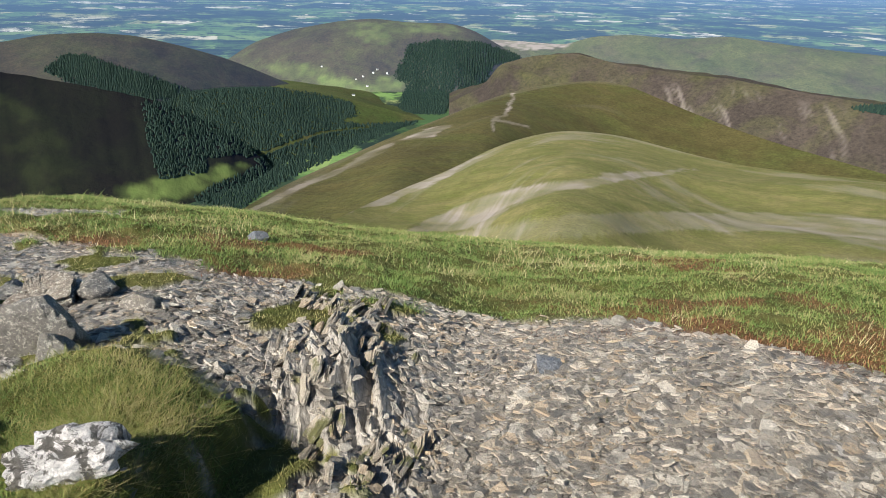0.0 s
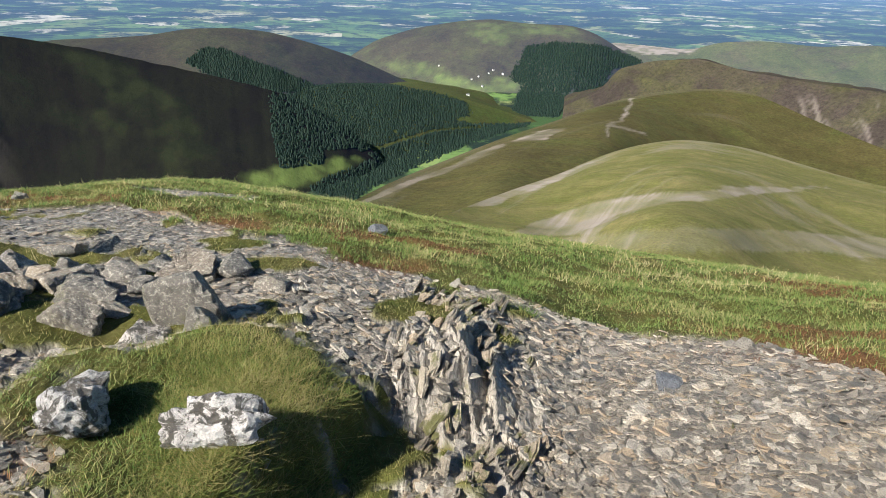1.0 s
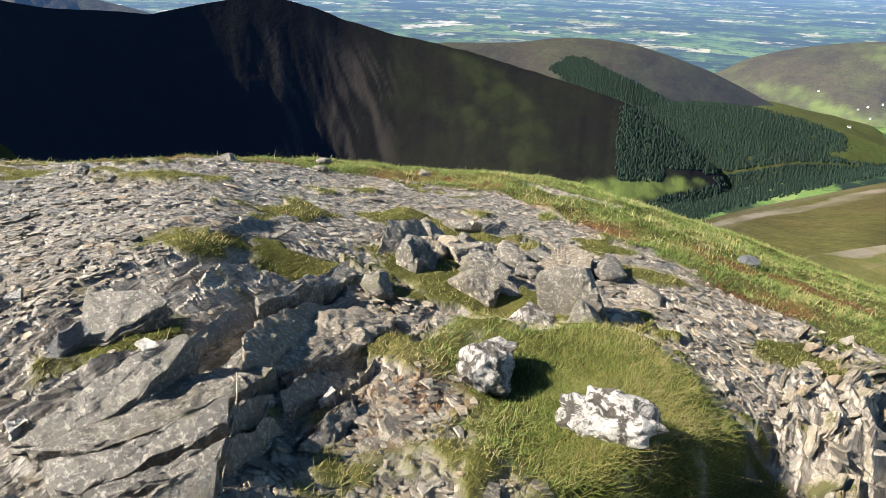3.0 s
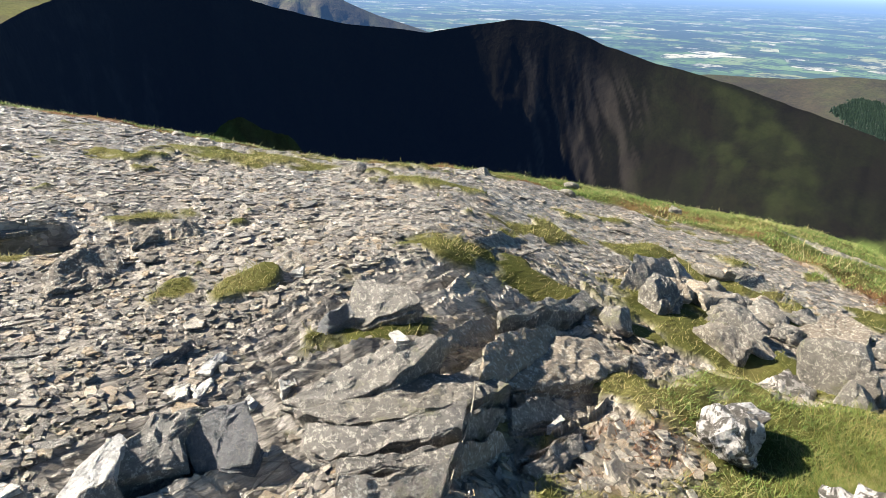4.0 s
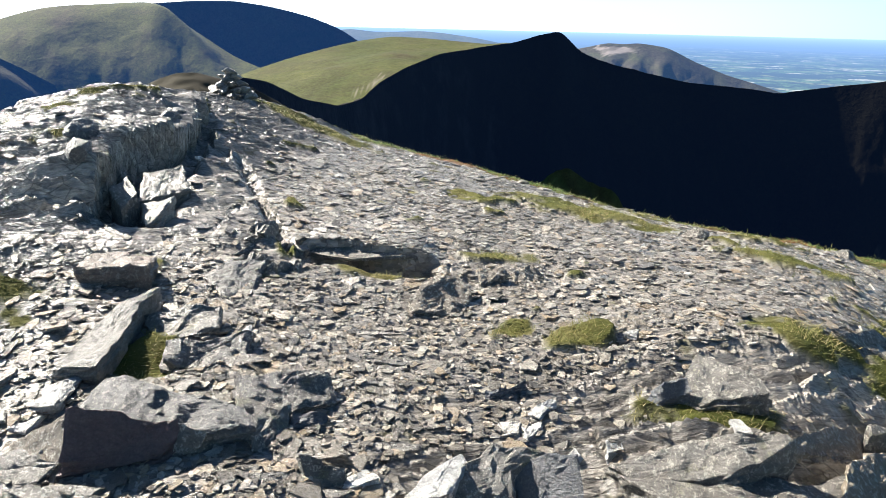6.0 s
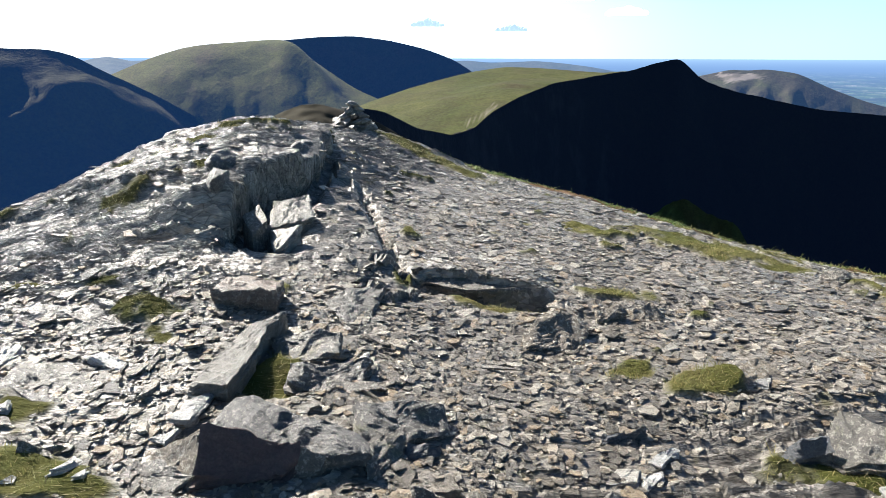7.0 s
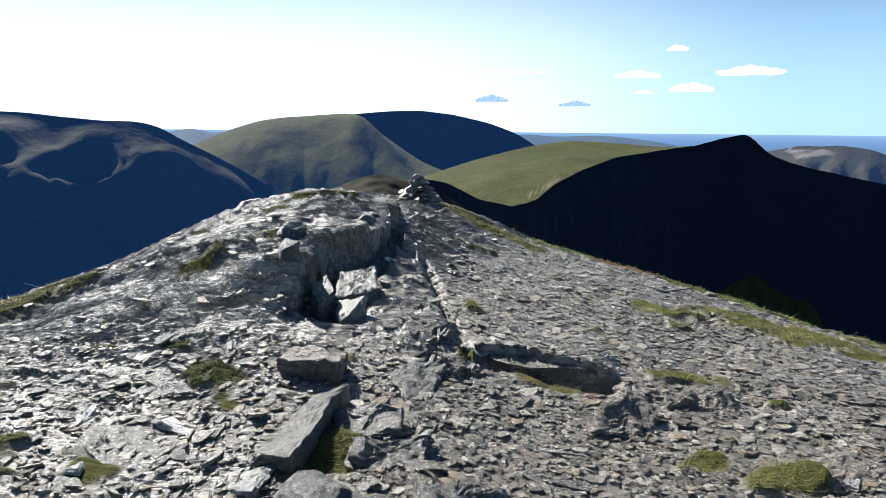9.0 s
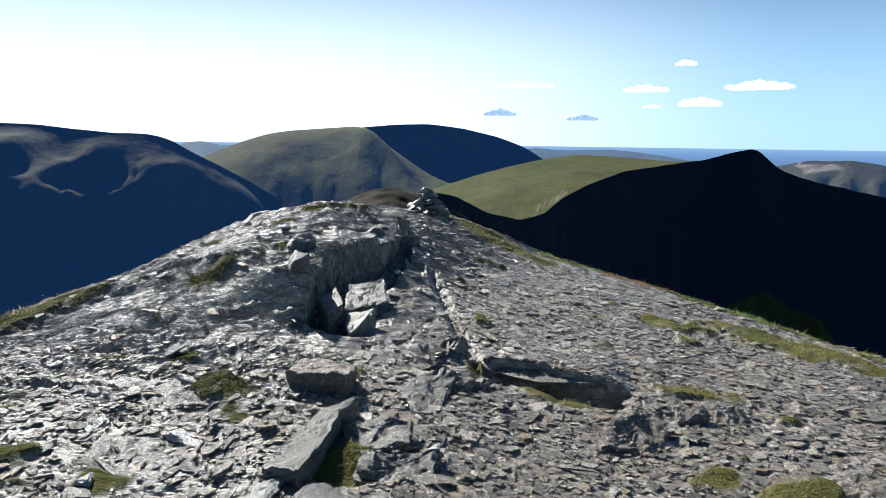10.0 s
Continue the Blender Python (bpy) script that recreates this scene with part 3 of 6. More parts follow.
def sheet_height(sheet, az, r):
    a0, st, rr, zz = sheet
    j = int(np.clip(round((az - a0) / st), 0, rr.shape[1] - 1))
    return float(np.interp(r, rr[::-1, j], zz[::-1, j]))


def sightline(sheet, az, r):
    return math.degrees(math.atan2(sheet_height(sheet, az, r) - EYE_Z, r))


# Backdrop fells beyond 1.9 km, and the crag fell, emit blue as painted haze.
HAZE_GLOW = (0.009, 0.021, 0.050)
BLUE_HAZE_GLOW = (0.003, 0.012, 0.040)
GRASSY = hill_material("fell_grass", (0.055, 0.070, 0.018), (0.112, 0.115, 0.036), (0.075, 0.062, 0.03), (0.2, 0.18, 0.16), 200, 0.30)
FAR_GRASS = hill_material("distant_grass", (0.065, 0.08, 0.026), (0.115, 0.12, 0.045), (0.08, 0.07, 0.04), (0.2, 0.18, 0.16), 300, 0.30, haze_glow=HAZE_GLOW)
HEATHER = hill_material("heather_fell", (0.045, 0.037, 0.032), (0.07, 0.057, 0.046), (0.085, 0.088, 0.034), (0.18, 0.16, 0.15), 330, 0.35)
FAR_HEATHER = hill_material("distant_heather", (0.05, 0.044, 0.03), (0.082, 0.072, 0.042), (0.08, 0.09, 0.034), (0.18, 0.16, 0.15), 330, 0.35, haze_glow=HAZE_GLOW)
FAR_MOOR = hill_material("distant_moor", (0.040, 0.043, 0.008), (0.066, 0.066, 0.013), (0.052, 0.044, 0.012), (0.034, 0.034, 0.012), 380, 0.3, haze_glow=BLUE_HAZE_GLOW)
FAR_CRAG = hill_material("distant_crag", (0.035, 0.04, 0.02), (0.068, 0.064, 0.03), (0.075, 0.052, 0.03), (0.11, 0.10, 0.095), 260, 0.22, haze_glow=BLUE_HAZE_GLOW)
PEAKS = hill_material("far_peaks", (0.05, 0.055, 0.04), (0.08, 0.08, 0.05), (0.07, 0.065, 0.05), (0.1, 0.1, 0.1), 300, 0.22, haze_glow=(0.035, 0.075, 0.145))
DOME_GRASS = hill_material("dome_grass", (0.078, 0.088, 0.013), (0.14, 0.14, 0.026), (0.10, 0.08, 0.028), (0.08, 0.075, 0.05), 300, 0.25, haze_glow=BLUE_HAZE_GLOW)
BROWN_MOOR = hill_material("brown_moor", (0.028, 0.023, 0.013), (0.055, 0.046, 0.022), (0.058, 0.064, 0.022), (0.13, 0.115, 0.09), 300, 0.3, haze_glow=(0.004, 0.010, 0.024))
DOME_HEATHER = hill_material("dome_heather", (0.042, 0.036, 0.024), (0.072, 0.062, 0.034), (0.08, 0.088, 0.032), (0.16, 0.14, 0.11), 300, 0.3, haze_glow=(0.007, 0.016, 0.037))
# near-black colours paint cloud shadow onto this fell's grass and heather
CRAG_PAINTED_SHADE = hill_material("crag_painted_shade", (0.0050, 0.0048, 0.0026), (0.0088, 0.0082, 0.0040), (0.0118, 0.0152, 0.0050), (0.024, 0.022, 0.019), 240, 0.22, 0.54, haze_glow=(0.0005, 0.0014, 0.0045))
SHOULDER = hill_material("shoulder_grass", (0.15, 0.15, 0.045), (0.24, 0.21, 0.085), (0.13, 0.15, 0.035), (0.3, 0.27, 0.23), 11, 0.1, 0.52)
BROWN = hill_material("brown_grass", (0.064, 0.058, 0.019), (0.105, 0.09, 0.032), (0.085, 0.095, 0.026), (0.3, 0.26, 0.22), 90, 0.1, 0.53)
VALLEY = hill_material("valley_grass", (0.045, 0.068, 0.018), (0.075, 0.092, 0.028), (0.075, 0.065, 0.028), (0.2, 0.2, 0.18), 300, 0.1, 0.55)

fell("fell", "long craggy fell, its shade deepened by near-black colour", CRAG_PAINTED_SHADE,
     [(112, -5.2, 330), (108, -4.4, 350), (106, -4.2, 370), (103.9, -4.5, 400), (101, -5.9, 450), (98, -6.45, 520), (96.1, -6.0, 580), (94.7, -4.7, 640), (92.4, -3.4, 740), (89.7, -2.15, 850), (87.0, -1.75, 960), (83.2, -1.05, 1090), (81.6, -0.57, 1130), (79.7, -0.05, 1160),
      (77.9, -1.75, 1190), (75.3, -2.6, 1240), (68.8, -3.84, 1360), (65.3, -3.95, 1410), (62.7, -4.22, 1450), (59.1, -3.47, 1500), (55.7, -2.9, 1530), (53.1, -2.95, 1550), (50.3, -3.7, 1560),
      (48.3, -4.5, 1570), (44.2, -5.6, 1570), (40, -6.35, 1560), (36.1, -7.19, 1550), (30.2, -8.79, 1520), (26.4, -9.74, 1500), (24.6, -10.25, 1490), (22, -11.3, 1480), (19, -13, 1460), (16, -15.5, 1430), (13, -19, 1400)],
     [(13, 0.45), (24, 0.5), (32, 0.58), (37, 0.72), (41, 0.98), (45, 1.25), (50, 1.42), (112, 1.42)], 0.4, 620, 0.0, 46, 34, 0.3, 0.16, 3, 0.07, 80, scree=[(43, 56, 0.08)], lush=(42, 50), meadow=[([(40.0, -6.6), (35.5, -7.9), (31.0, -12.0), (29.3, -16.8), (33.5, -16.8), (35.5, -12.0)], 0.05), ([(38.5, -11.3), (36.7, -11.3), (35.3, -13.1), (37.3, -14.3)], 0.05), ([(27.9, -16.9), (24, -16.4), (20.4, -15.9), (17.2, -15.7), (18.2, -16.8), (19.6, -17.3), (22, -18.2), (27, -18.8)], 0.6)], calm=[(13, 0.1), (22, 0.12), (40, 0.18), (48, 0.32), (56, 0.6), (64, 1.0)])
fell("fell", "rounded sunlit grassy fell with a path over it", GRASSY,
     [(112, -7, 900), (108, -5.0, 1000), (104.9, -3.74, 1080), (101.5, -2.63, 1150), (99.1, -1.96, 1220), (96.3, -1.29, 1300), (93.5, -0.87, 1350), (90.7, -0.96, 1360), (87.5, -1.18, 1350), (85.3, -1.32, 1340), (83.6, -1.1, 1330), (80, -2.0, 1300)],
     0.06, 0.3, 820, 0.006, 9, 6, 0.5, 0.25, 5, worn=[([(96.8, -5.7), (95.2, -4.6), (94.6, -4.0), (94.3, -4.05), (94.9, -4.7), (96.5, -5.8)], 0.5)], within=[(80, 30), (83, 130), (87.5, 330), (92, 560), (97, 740), (104, 730), (112, 500)])
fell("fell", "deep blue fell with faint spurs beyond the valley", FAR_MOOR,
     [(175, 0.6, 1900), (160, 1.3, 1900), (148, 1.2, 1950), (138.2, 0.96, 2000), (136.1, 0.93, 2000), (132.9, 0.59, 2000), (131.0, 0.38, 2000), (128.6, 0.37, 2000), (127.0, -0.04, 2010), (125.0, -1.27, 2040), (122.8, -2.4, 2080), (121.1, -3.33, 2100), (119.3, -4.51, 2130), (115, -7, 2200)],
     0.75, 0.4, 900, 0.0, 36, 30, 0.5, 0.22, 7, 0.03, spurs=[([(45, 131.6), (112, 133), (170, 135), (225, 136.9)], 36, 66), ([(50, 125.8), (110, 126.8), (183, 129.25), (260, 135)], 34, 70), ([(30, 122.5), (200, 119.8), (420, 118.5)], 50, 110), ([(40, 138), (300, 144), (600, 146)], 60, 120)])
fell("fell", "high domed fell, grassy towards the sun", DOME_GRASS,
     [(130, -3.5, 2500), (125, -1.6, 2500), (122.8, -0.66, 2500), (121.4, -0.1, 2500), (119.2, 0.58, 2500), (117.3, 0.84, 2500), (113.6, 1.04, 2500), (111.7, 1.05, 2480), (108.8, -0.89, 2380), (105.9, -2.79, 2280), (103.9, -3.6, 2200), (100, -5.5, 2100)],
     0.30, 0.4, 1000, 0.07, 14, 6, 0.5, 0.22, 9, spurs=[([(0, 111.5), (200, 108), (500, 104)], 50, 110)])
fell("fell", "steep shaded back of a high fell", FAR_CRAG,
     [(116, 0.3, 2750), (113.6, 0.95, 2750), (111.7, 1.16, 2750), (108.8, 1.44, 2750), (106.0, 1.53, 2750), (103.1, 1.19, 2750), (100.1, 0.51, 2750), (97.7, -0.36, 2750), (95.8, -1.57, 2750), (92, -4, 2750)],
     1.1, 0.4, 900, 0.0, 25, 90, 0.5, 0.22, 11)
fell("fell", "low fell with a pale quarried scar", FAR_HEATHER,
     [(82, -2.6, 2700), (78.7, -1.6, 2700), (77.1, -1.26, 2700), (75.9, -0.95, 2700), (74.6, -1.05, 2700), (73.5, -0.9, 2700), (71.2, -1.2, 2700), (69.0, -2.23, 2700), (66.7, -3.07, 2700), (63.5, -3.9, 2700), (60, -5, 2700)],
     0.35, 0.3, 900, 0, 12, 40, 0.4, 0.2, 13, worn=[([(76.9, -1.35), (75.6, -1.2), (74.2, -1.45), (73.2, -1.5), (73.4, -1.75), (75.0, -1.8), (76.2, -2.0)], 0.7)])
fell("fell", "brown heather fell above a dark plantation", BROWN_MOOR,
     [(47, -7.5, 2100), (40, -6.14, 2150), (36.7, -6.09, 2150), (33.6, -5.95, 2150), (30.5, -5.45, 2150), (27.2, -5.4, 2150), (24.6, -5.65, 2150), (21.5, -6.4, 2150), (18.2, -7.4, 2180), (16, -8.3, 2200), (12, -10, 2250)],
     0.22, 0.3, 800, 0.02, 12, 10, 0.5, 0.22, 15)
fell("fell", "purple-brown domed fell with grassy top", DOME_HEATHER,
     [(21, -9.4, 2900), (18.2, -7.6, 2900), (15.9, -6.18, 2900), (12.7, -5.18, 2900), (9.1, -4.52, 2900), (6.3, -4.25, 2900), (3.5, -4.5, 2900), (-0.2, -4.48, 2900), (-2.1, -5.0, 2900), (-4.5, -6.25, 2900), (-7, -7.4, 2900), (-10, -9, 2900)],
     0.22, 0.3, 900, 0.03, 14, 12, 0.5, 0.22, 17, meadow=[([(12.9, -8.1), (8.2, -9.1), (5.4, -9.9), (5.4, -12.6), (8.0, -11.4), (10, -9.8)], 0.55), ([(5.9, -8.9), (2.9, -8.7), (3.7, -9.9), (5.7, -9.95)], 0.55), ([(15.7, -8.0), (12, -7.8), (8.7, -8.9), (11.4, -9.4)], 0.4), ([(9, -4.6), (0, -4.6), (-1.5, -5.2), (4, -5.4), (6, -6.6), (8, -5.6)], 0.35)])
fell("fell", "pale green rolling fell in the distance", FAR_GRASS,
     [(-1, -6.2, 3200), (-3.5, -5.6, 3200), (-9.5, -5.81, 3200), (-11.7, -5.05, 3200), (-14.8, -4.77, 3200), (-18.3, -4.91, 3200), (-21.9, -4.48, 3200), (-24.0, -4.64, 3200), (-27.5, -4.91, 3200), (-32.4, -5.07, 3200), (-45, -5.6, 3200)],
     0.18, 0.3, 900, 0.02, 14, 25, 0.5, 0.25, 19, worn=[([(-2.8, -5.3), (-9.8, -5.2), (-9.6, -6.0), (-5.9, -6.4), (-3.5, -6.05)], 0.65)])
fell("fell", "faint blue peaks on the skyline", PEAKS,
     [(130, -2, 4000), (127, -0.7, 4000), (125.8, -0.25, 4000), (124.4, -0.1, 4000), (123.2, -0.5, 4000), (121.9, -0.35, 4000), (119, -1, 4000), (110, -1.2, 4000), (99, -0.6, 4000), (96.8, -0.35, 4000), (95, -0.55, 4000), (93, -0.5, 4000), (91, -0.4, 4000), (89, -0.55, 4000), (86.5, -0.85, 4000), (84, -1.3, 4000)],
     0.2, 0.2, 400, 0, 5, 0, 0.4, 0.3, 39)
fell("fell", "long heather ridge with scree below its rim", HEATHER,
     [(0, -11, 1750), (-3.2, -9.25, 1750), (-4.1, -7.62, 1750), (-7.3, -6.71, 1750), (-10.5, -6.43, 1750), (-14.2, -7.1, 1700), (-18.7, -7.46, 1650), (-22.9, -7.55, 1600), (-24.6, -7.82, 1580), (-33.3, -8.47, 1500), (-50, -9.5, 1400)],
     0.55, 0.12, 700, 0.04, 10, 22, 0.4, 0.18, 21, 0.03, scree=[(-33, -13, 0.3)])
fell("ridge", "brown-green grassy shoulder with a worn footpath", BROWN,
     [(22, -21.6, 110), (18.7, -19.81, 150), (14.5, -17.81, 205), (9.5, -15.82, 270), (4.5, -13.68, 340), (0.5, -12.18, 400), (-4.2, -10.14, 480), (-8, -9.04, 540), (-12.6, -8.41, 590), (-14.9, -8.62, 590),
      (-19.1, -10.06, 560), (-23.7, -11.36, 520), (-27.9, -12.19, 480), (-34.5, -13.12, 440), (-60, -15, 400)],
     [(-60, 0.15), (-15, 0.1), (-8, 0.0), (-4, -0.08), (0.5, -0.12), (5, -0.17), (22, -0.2)], 0.75, 560, 0.0, 3, 0, 1.3, 0.14, 23, steps=150, streaks=0.10,
     worn=[([(-4.1, -12.9), (-3.7, -12.1), (-4.55, -11.72), (-5.2, -11.0), (-5.3, -10.3), (-5.7, -9.9), (-5.95, -9.9), (-5.6, -10.35), (-5.45, -11.1), (-4.8, -11.85), (-4.0, -12.2), (-4.3, -12.9)], 0.8),
           ([(-3.9, -12.05), (-5.4, -12.2), (-7.1, -12.5), (-7.1, -12.68), (-5.4, -12.4), (-3.9, -12.25)], 0.7), ([(4.2, -14.1), (1.5, -13.0), (-0.4, -12.65), (1.0, -13.6)], 0.75), ([(17.5, -19.5), (8.5, -15.9), (4.6, -14.3), (4.2, -14.5), (8.5, -16.4), (17.5, -19.9)], 0.35)])
fell("ridge", "pale stony grass shoulder below the summit", SHOULDER,
     [(15, -23, 45), (9.6, -20.62, 75), (4.5, -18.49, 110), (-0.6, -16.45, 150), (-4.0, -14.49, 190), (-7.4, -13.26, 220), (-10.2, -12.61, 240), (-15.0, -12.7, 240), (-19.7, -13.51, 220), (-24.2, -14.03, 205), (-28.3, -13.99, 200), (-34.6, -13.59, 195), (-70, -12.5, 180)],
     -0.17, 0.6, 215, 0.0, 2.6, 0, 1.3, 0.12, 25, hold=0.93, steps=170, streaks=0.28,
     worn=[([(4.0, -22.0), (-0.7, -19.7), (-4.8, -18.25), (-10.7, -16.8), (-15.4, -15.7), (-21.5, -14.7), (-15.5, -16.4), (-9.8, -17.9), (-5.9, -19.6), (-3.9, -21.4)], 0.75),
           ([(9.6, -20.3), (4.5, -18.3), (-0.6, -16.3), (-4.5, -14.5), (-0.1, -17.1), (4.5, -19.2)], 0.6), ([(2, -22.6), (-12, -19.6), (-30, -17.0), (-36, -16.3), (-36, -17.6), (-20, -20.0), (-6, -22.5)], 0.42)])
fell("spur", "brown crag spur with a green gully below a dark face", BROWN,
     [(84, -16.5, 900), (81.5, -13.6, 900), (80.2, -12.0, 900), (79.3, -11.2, 900), (78.2, -10.8, 900), (77.0, -11.4, 900), (75.6, -12.0, 900), (74.3, -13.0, 900), (73.0, -14.6, 900), (70, -17, 900)],
     0.5, 0.5, 260, 0.0, 20, 45, 0.2, 0.12, 37, 0.5, scree=[(70, 86, 0.3)], meadow=[([(82, -12.0), (80.2, -11.0), (78.6, -12.0), (77.8, -14.0), (80, -15.5)], 0.9)])
fell("hill", "small mossy rock knoll beyond the cairn", HEATHER,
     [(116, -6.2, 60), (113.7, -5.0, 60), (112.2, -4.35, 60), (110.8, -3.85, 60), (109.3, -3.8, 60), (107.9, -4.2, 60), (105.5, -4.8, 60), (103, -6.2, 60), (101, -8, 60)],
     0.5, 0.5, 22, 0.0, 0.8, 0, 0.3, 0.2, 29)
fell("hill", "gentle forested slope beside the valley", VALLEY,
     [(30, -11.5, 1750), (24.5, -10.3, 1800), (19, -9.9, 1850), (13.9, -9.9, 1900), (8.3, -10.7, 1950), (4, -11.8, 1950), (0, -12.8, 1900)],
     0.2, 0.1, 700, 0, 6, 6, 0.6, 0.25, 27)


def base_sheet():
    """Valley floor, then the lowland that runs to the sea. Beyond 3.3 km the distance is drawn in, with heights drawn in alike."""
    az = np.arange(-105, 255.1, 1.0)
    true = np.r_[np.linspace(60, 3300, 40), np.geomspace(3400, 120000, 60)]
    shown = np.where(true < 3300, true, 3300 + 1500 * (1 - 3300 / true))
    A, T_ = np.meshgrid(az, true)
    H = np.interp(T_, [0, 300, 700, 3000, 3300, 120000], [-60, -200, -415, -425, -440, -440])
    k = (shown / true)[:, None]
    R_ = T_ * k
    x, y, z = -R_ * np.sin(np.radians(A)), R_ * np.cos(np.radians(A)), EYE_Z + H * k
    v = np.stack([x, y, z], -1).reshape(-1, 3)
    flat = np.stack([-T_ * np.sin(np.radians(A)) / 1000, T_ * np.cos(np.radians(A)) / 1000, np.log10(T_ / 1000)], -1).reshape(-1, 3)
    return v, grid_faces(*x.shape), flat


def lowland_material():
    m, nd, lk, bs = material("lowland")
    at = nd.new("ShaderNodeAttribute")
    at.attribute_name = "plan"
    p = at.outputs["Vector"]
    sep = nd.new("ShaderNodeSeparateXYZ")
    lk.new(p, sep.inputs[0])
    flat = nd.new("ShaderNodeCombineXYZ")
    lk.new(sep.outputs[0], flat.inputs[0])
    lk.new(sep.outputs[1], flat.inputs[1])
    vor = nd.new("ShaderNodeTexVoronoi")
    vor.inputs["Scale"].default_value = 4.2
    lk.new(flat.outputs[0], vor.inputs["Vector"])
    tone = nd.new("ShaderNodeSeparateColor")
    lk.new(vor.outputs["Color"], tone.inputs[0])
    c = ramp(nd, lk, tone.outputs[0], [(0.0, (0.03, 0.06, 0.025)), (0.35, (0.08, 0.15, 0.045)), (0.7, (0.13, 0.21, 0.065)), (0.84, (0.25, 0.26, 0.11)), (0.92, (0.5, 0.48, 0.36)), (1.0, (0.62, 0.6, 0.5))])
    wood = ramp(nd, lk, noise_tex(nd, lk, flat.outputs[0], 1.1, 7, 0.75), [(0.47, (0, 0, 0)), (0.53, (1, 1, 1))])
    c = mix(nd, lk, wood, c, (0.012, 0.024, 0.020))
    c = mix(nd, lk, ramp(nd, lk, noise_tex(nd, lk, flat.outputs[0], 9, 4, 0.7), [(0.52, (0, 0, 0)), (0.58, (1, 1, 1))]), c, (0.022, 0.04, 0.022))
    lk.new(c, bs.inputs["Base Color"])
    bs.inputs["Roughness"].default_value, bs.inputs["Specular IOR Level"].default_value = 0.9, 0.1
    # far off, the lowland backdrop emits pale blue: haze painted over the fields
    haze_glow = nd.new("ShaderNodeEmission")
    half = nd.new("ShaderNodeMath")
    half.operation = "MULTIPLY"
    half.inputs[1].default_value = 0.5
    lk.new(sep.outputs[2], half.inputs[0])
    lk.new(ramp(nd, lk, half.outputs[0], [(0.28, (0.062, 0.105, 0.18)), (0.5, (0.085, 0.145, 0.25)), (0.72, (0.105, 0.175, 0.30)), (1.0, (0.17, 0.26, 0.38))]), haze_glow.inputs[0])
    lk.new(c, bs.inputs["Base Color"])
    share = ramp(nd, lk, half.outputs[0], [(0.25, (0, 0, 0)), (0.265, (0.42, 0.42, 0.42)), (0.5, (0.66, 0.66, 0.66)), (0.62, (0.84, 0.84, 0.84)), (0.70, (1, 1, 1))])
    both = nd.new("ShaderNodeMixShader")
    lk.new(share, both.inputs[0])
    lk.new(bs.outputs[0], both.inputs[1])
    lk.new(haze_glow.outputs[0], both.inputs[2])
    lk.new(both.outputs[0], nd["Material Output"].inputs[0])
    return m


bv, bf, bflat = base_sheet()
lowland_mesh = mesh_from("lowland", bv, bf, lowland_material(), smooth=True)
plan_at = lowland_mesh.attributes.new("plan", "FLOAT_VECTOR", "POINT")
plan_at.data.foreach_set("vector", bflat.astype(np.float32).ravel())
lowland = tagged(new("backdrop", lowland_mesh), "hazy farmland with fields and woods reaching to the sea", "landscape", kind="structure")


# ---------------------------------------------------------------- plantations in the valley
CONIFER, cn, cl, cb = material("conifer")
cl.new(ramp(cn, cl, cn.new("ShaderNodeNewGeometry").outputs["Random Per Island"], [(0.0, (0.009, 0.020, 0.017)), (0.6, (0.014, 0.028, 0.022)), (1.0, (0.022, 0.038, 0.025))]), cb.inputs["Base Color"])
cb.inputs["Roughness"].default_value, cb.inputs["Specular IOR Level"].default_value = 0.9, 0.1


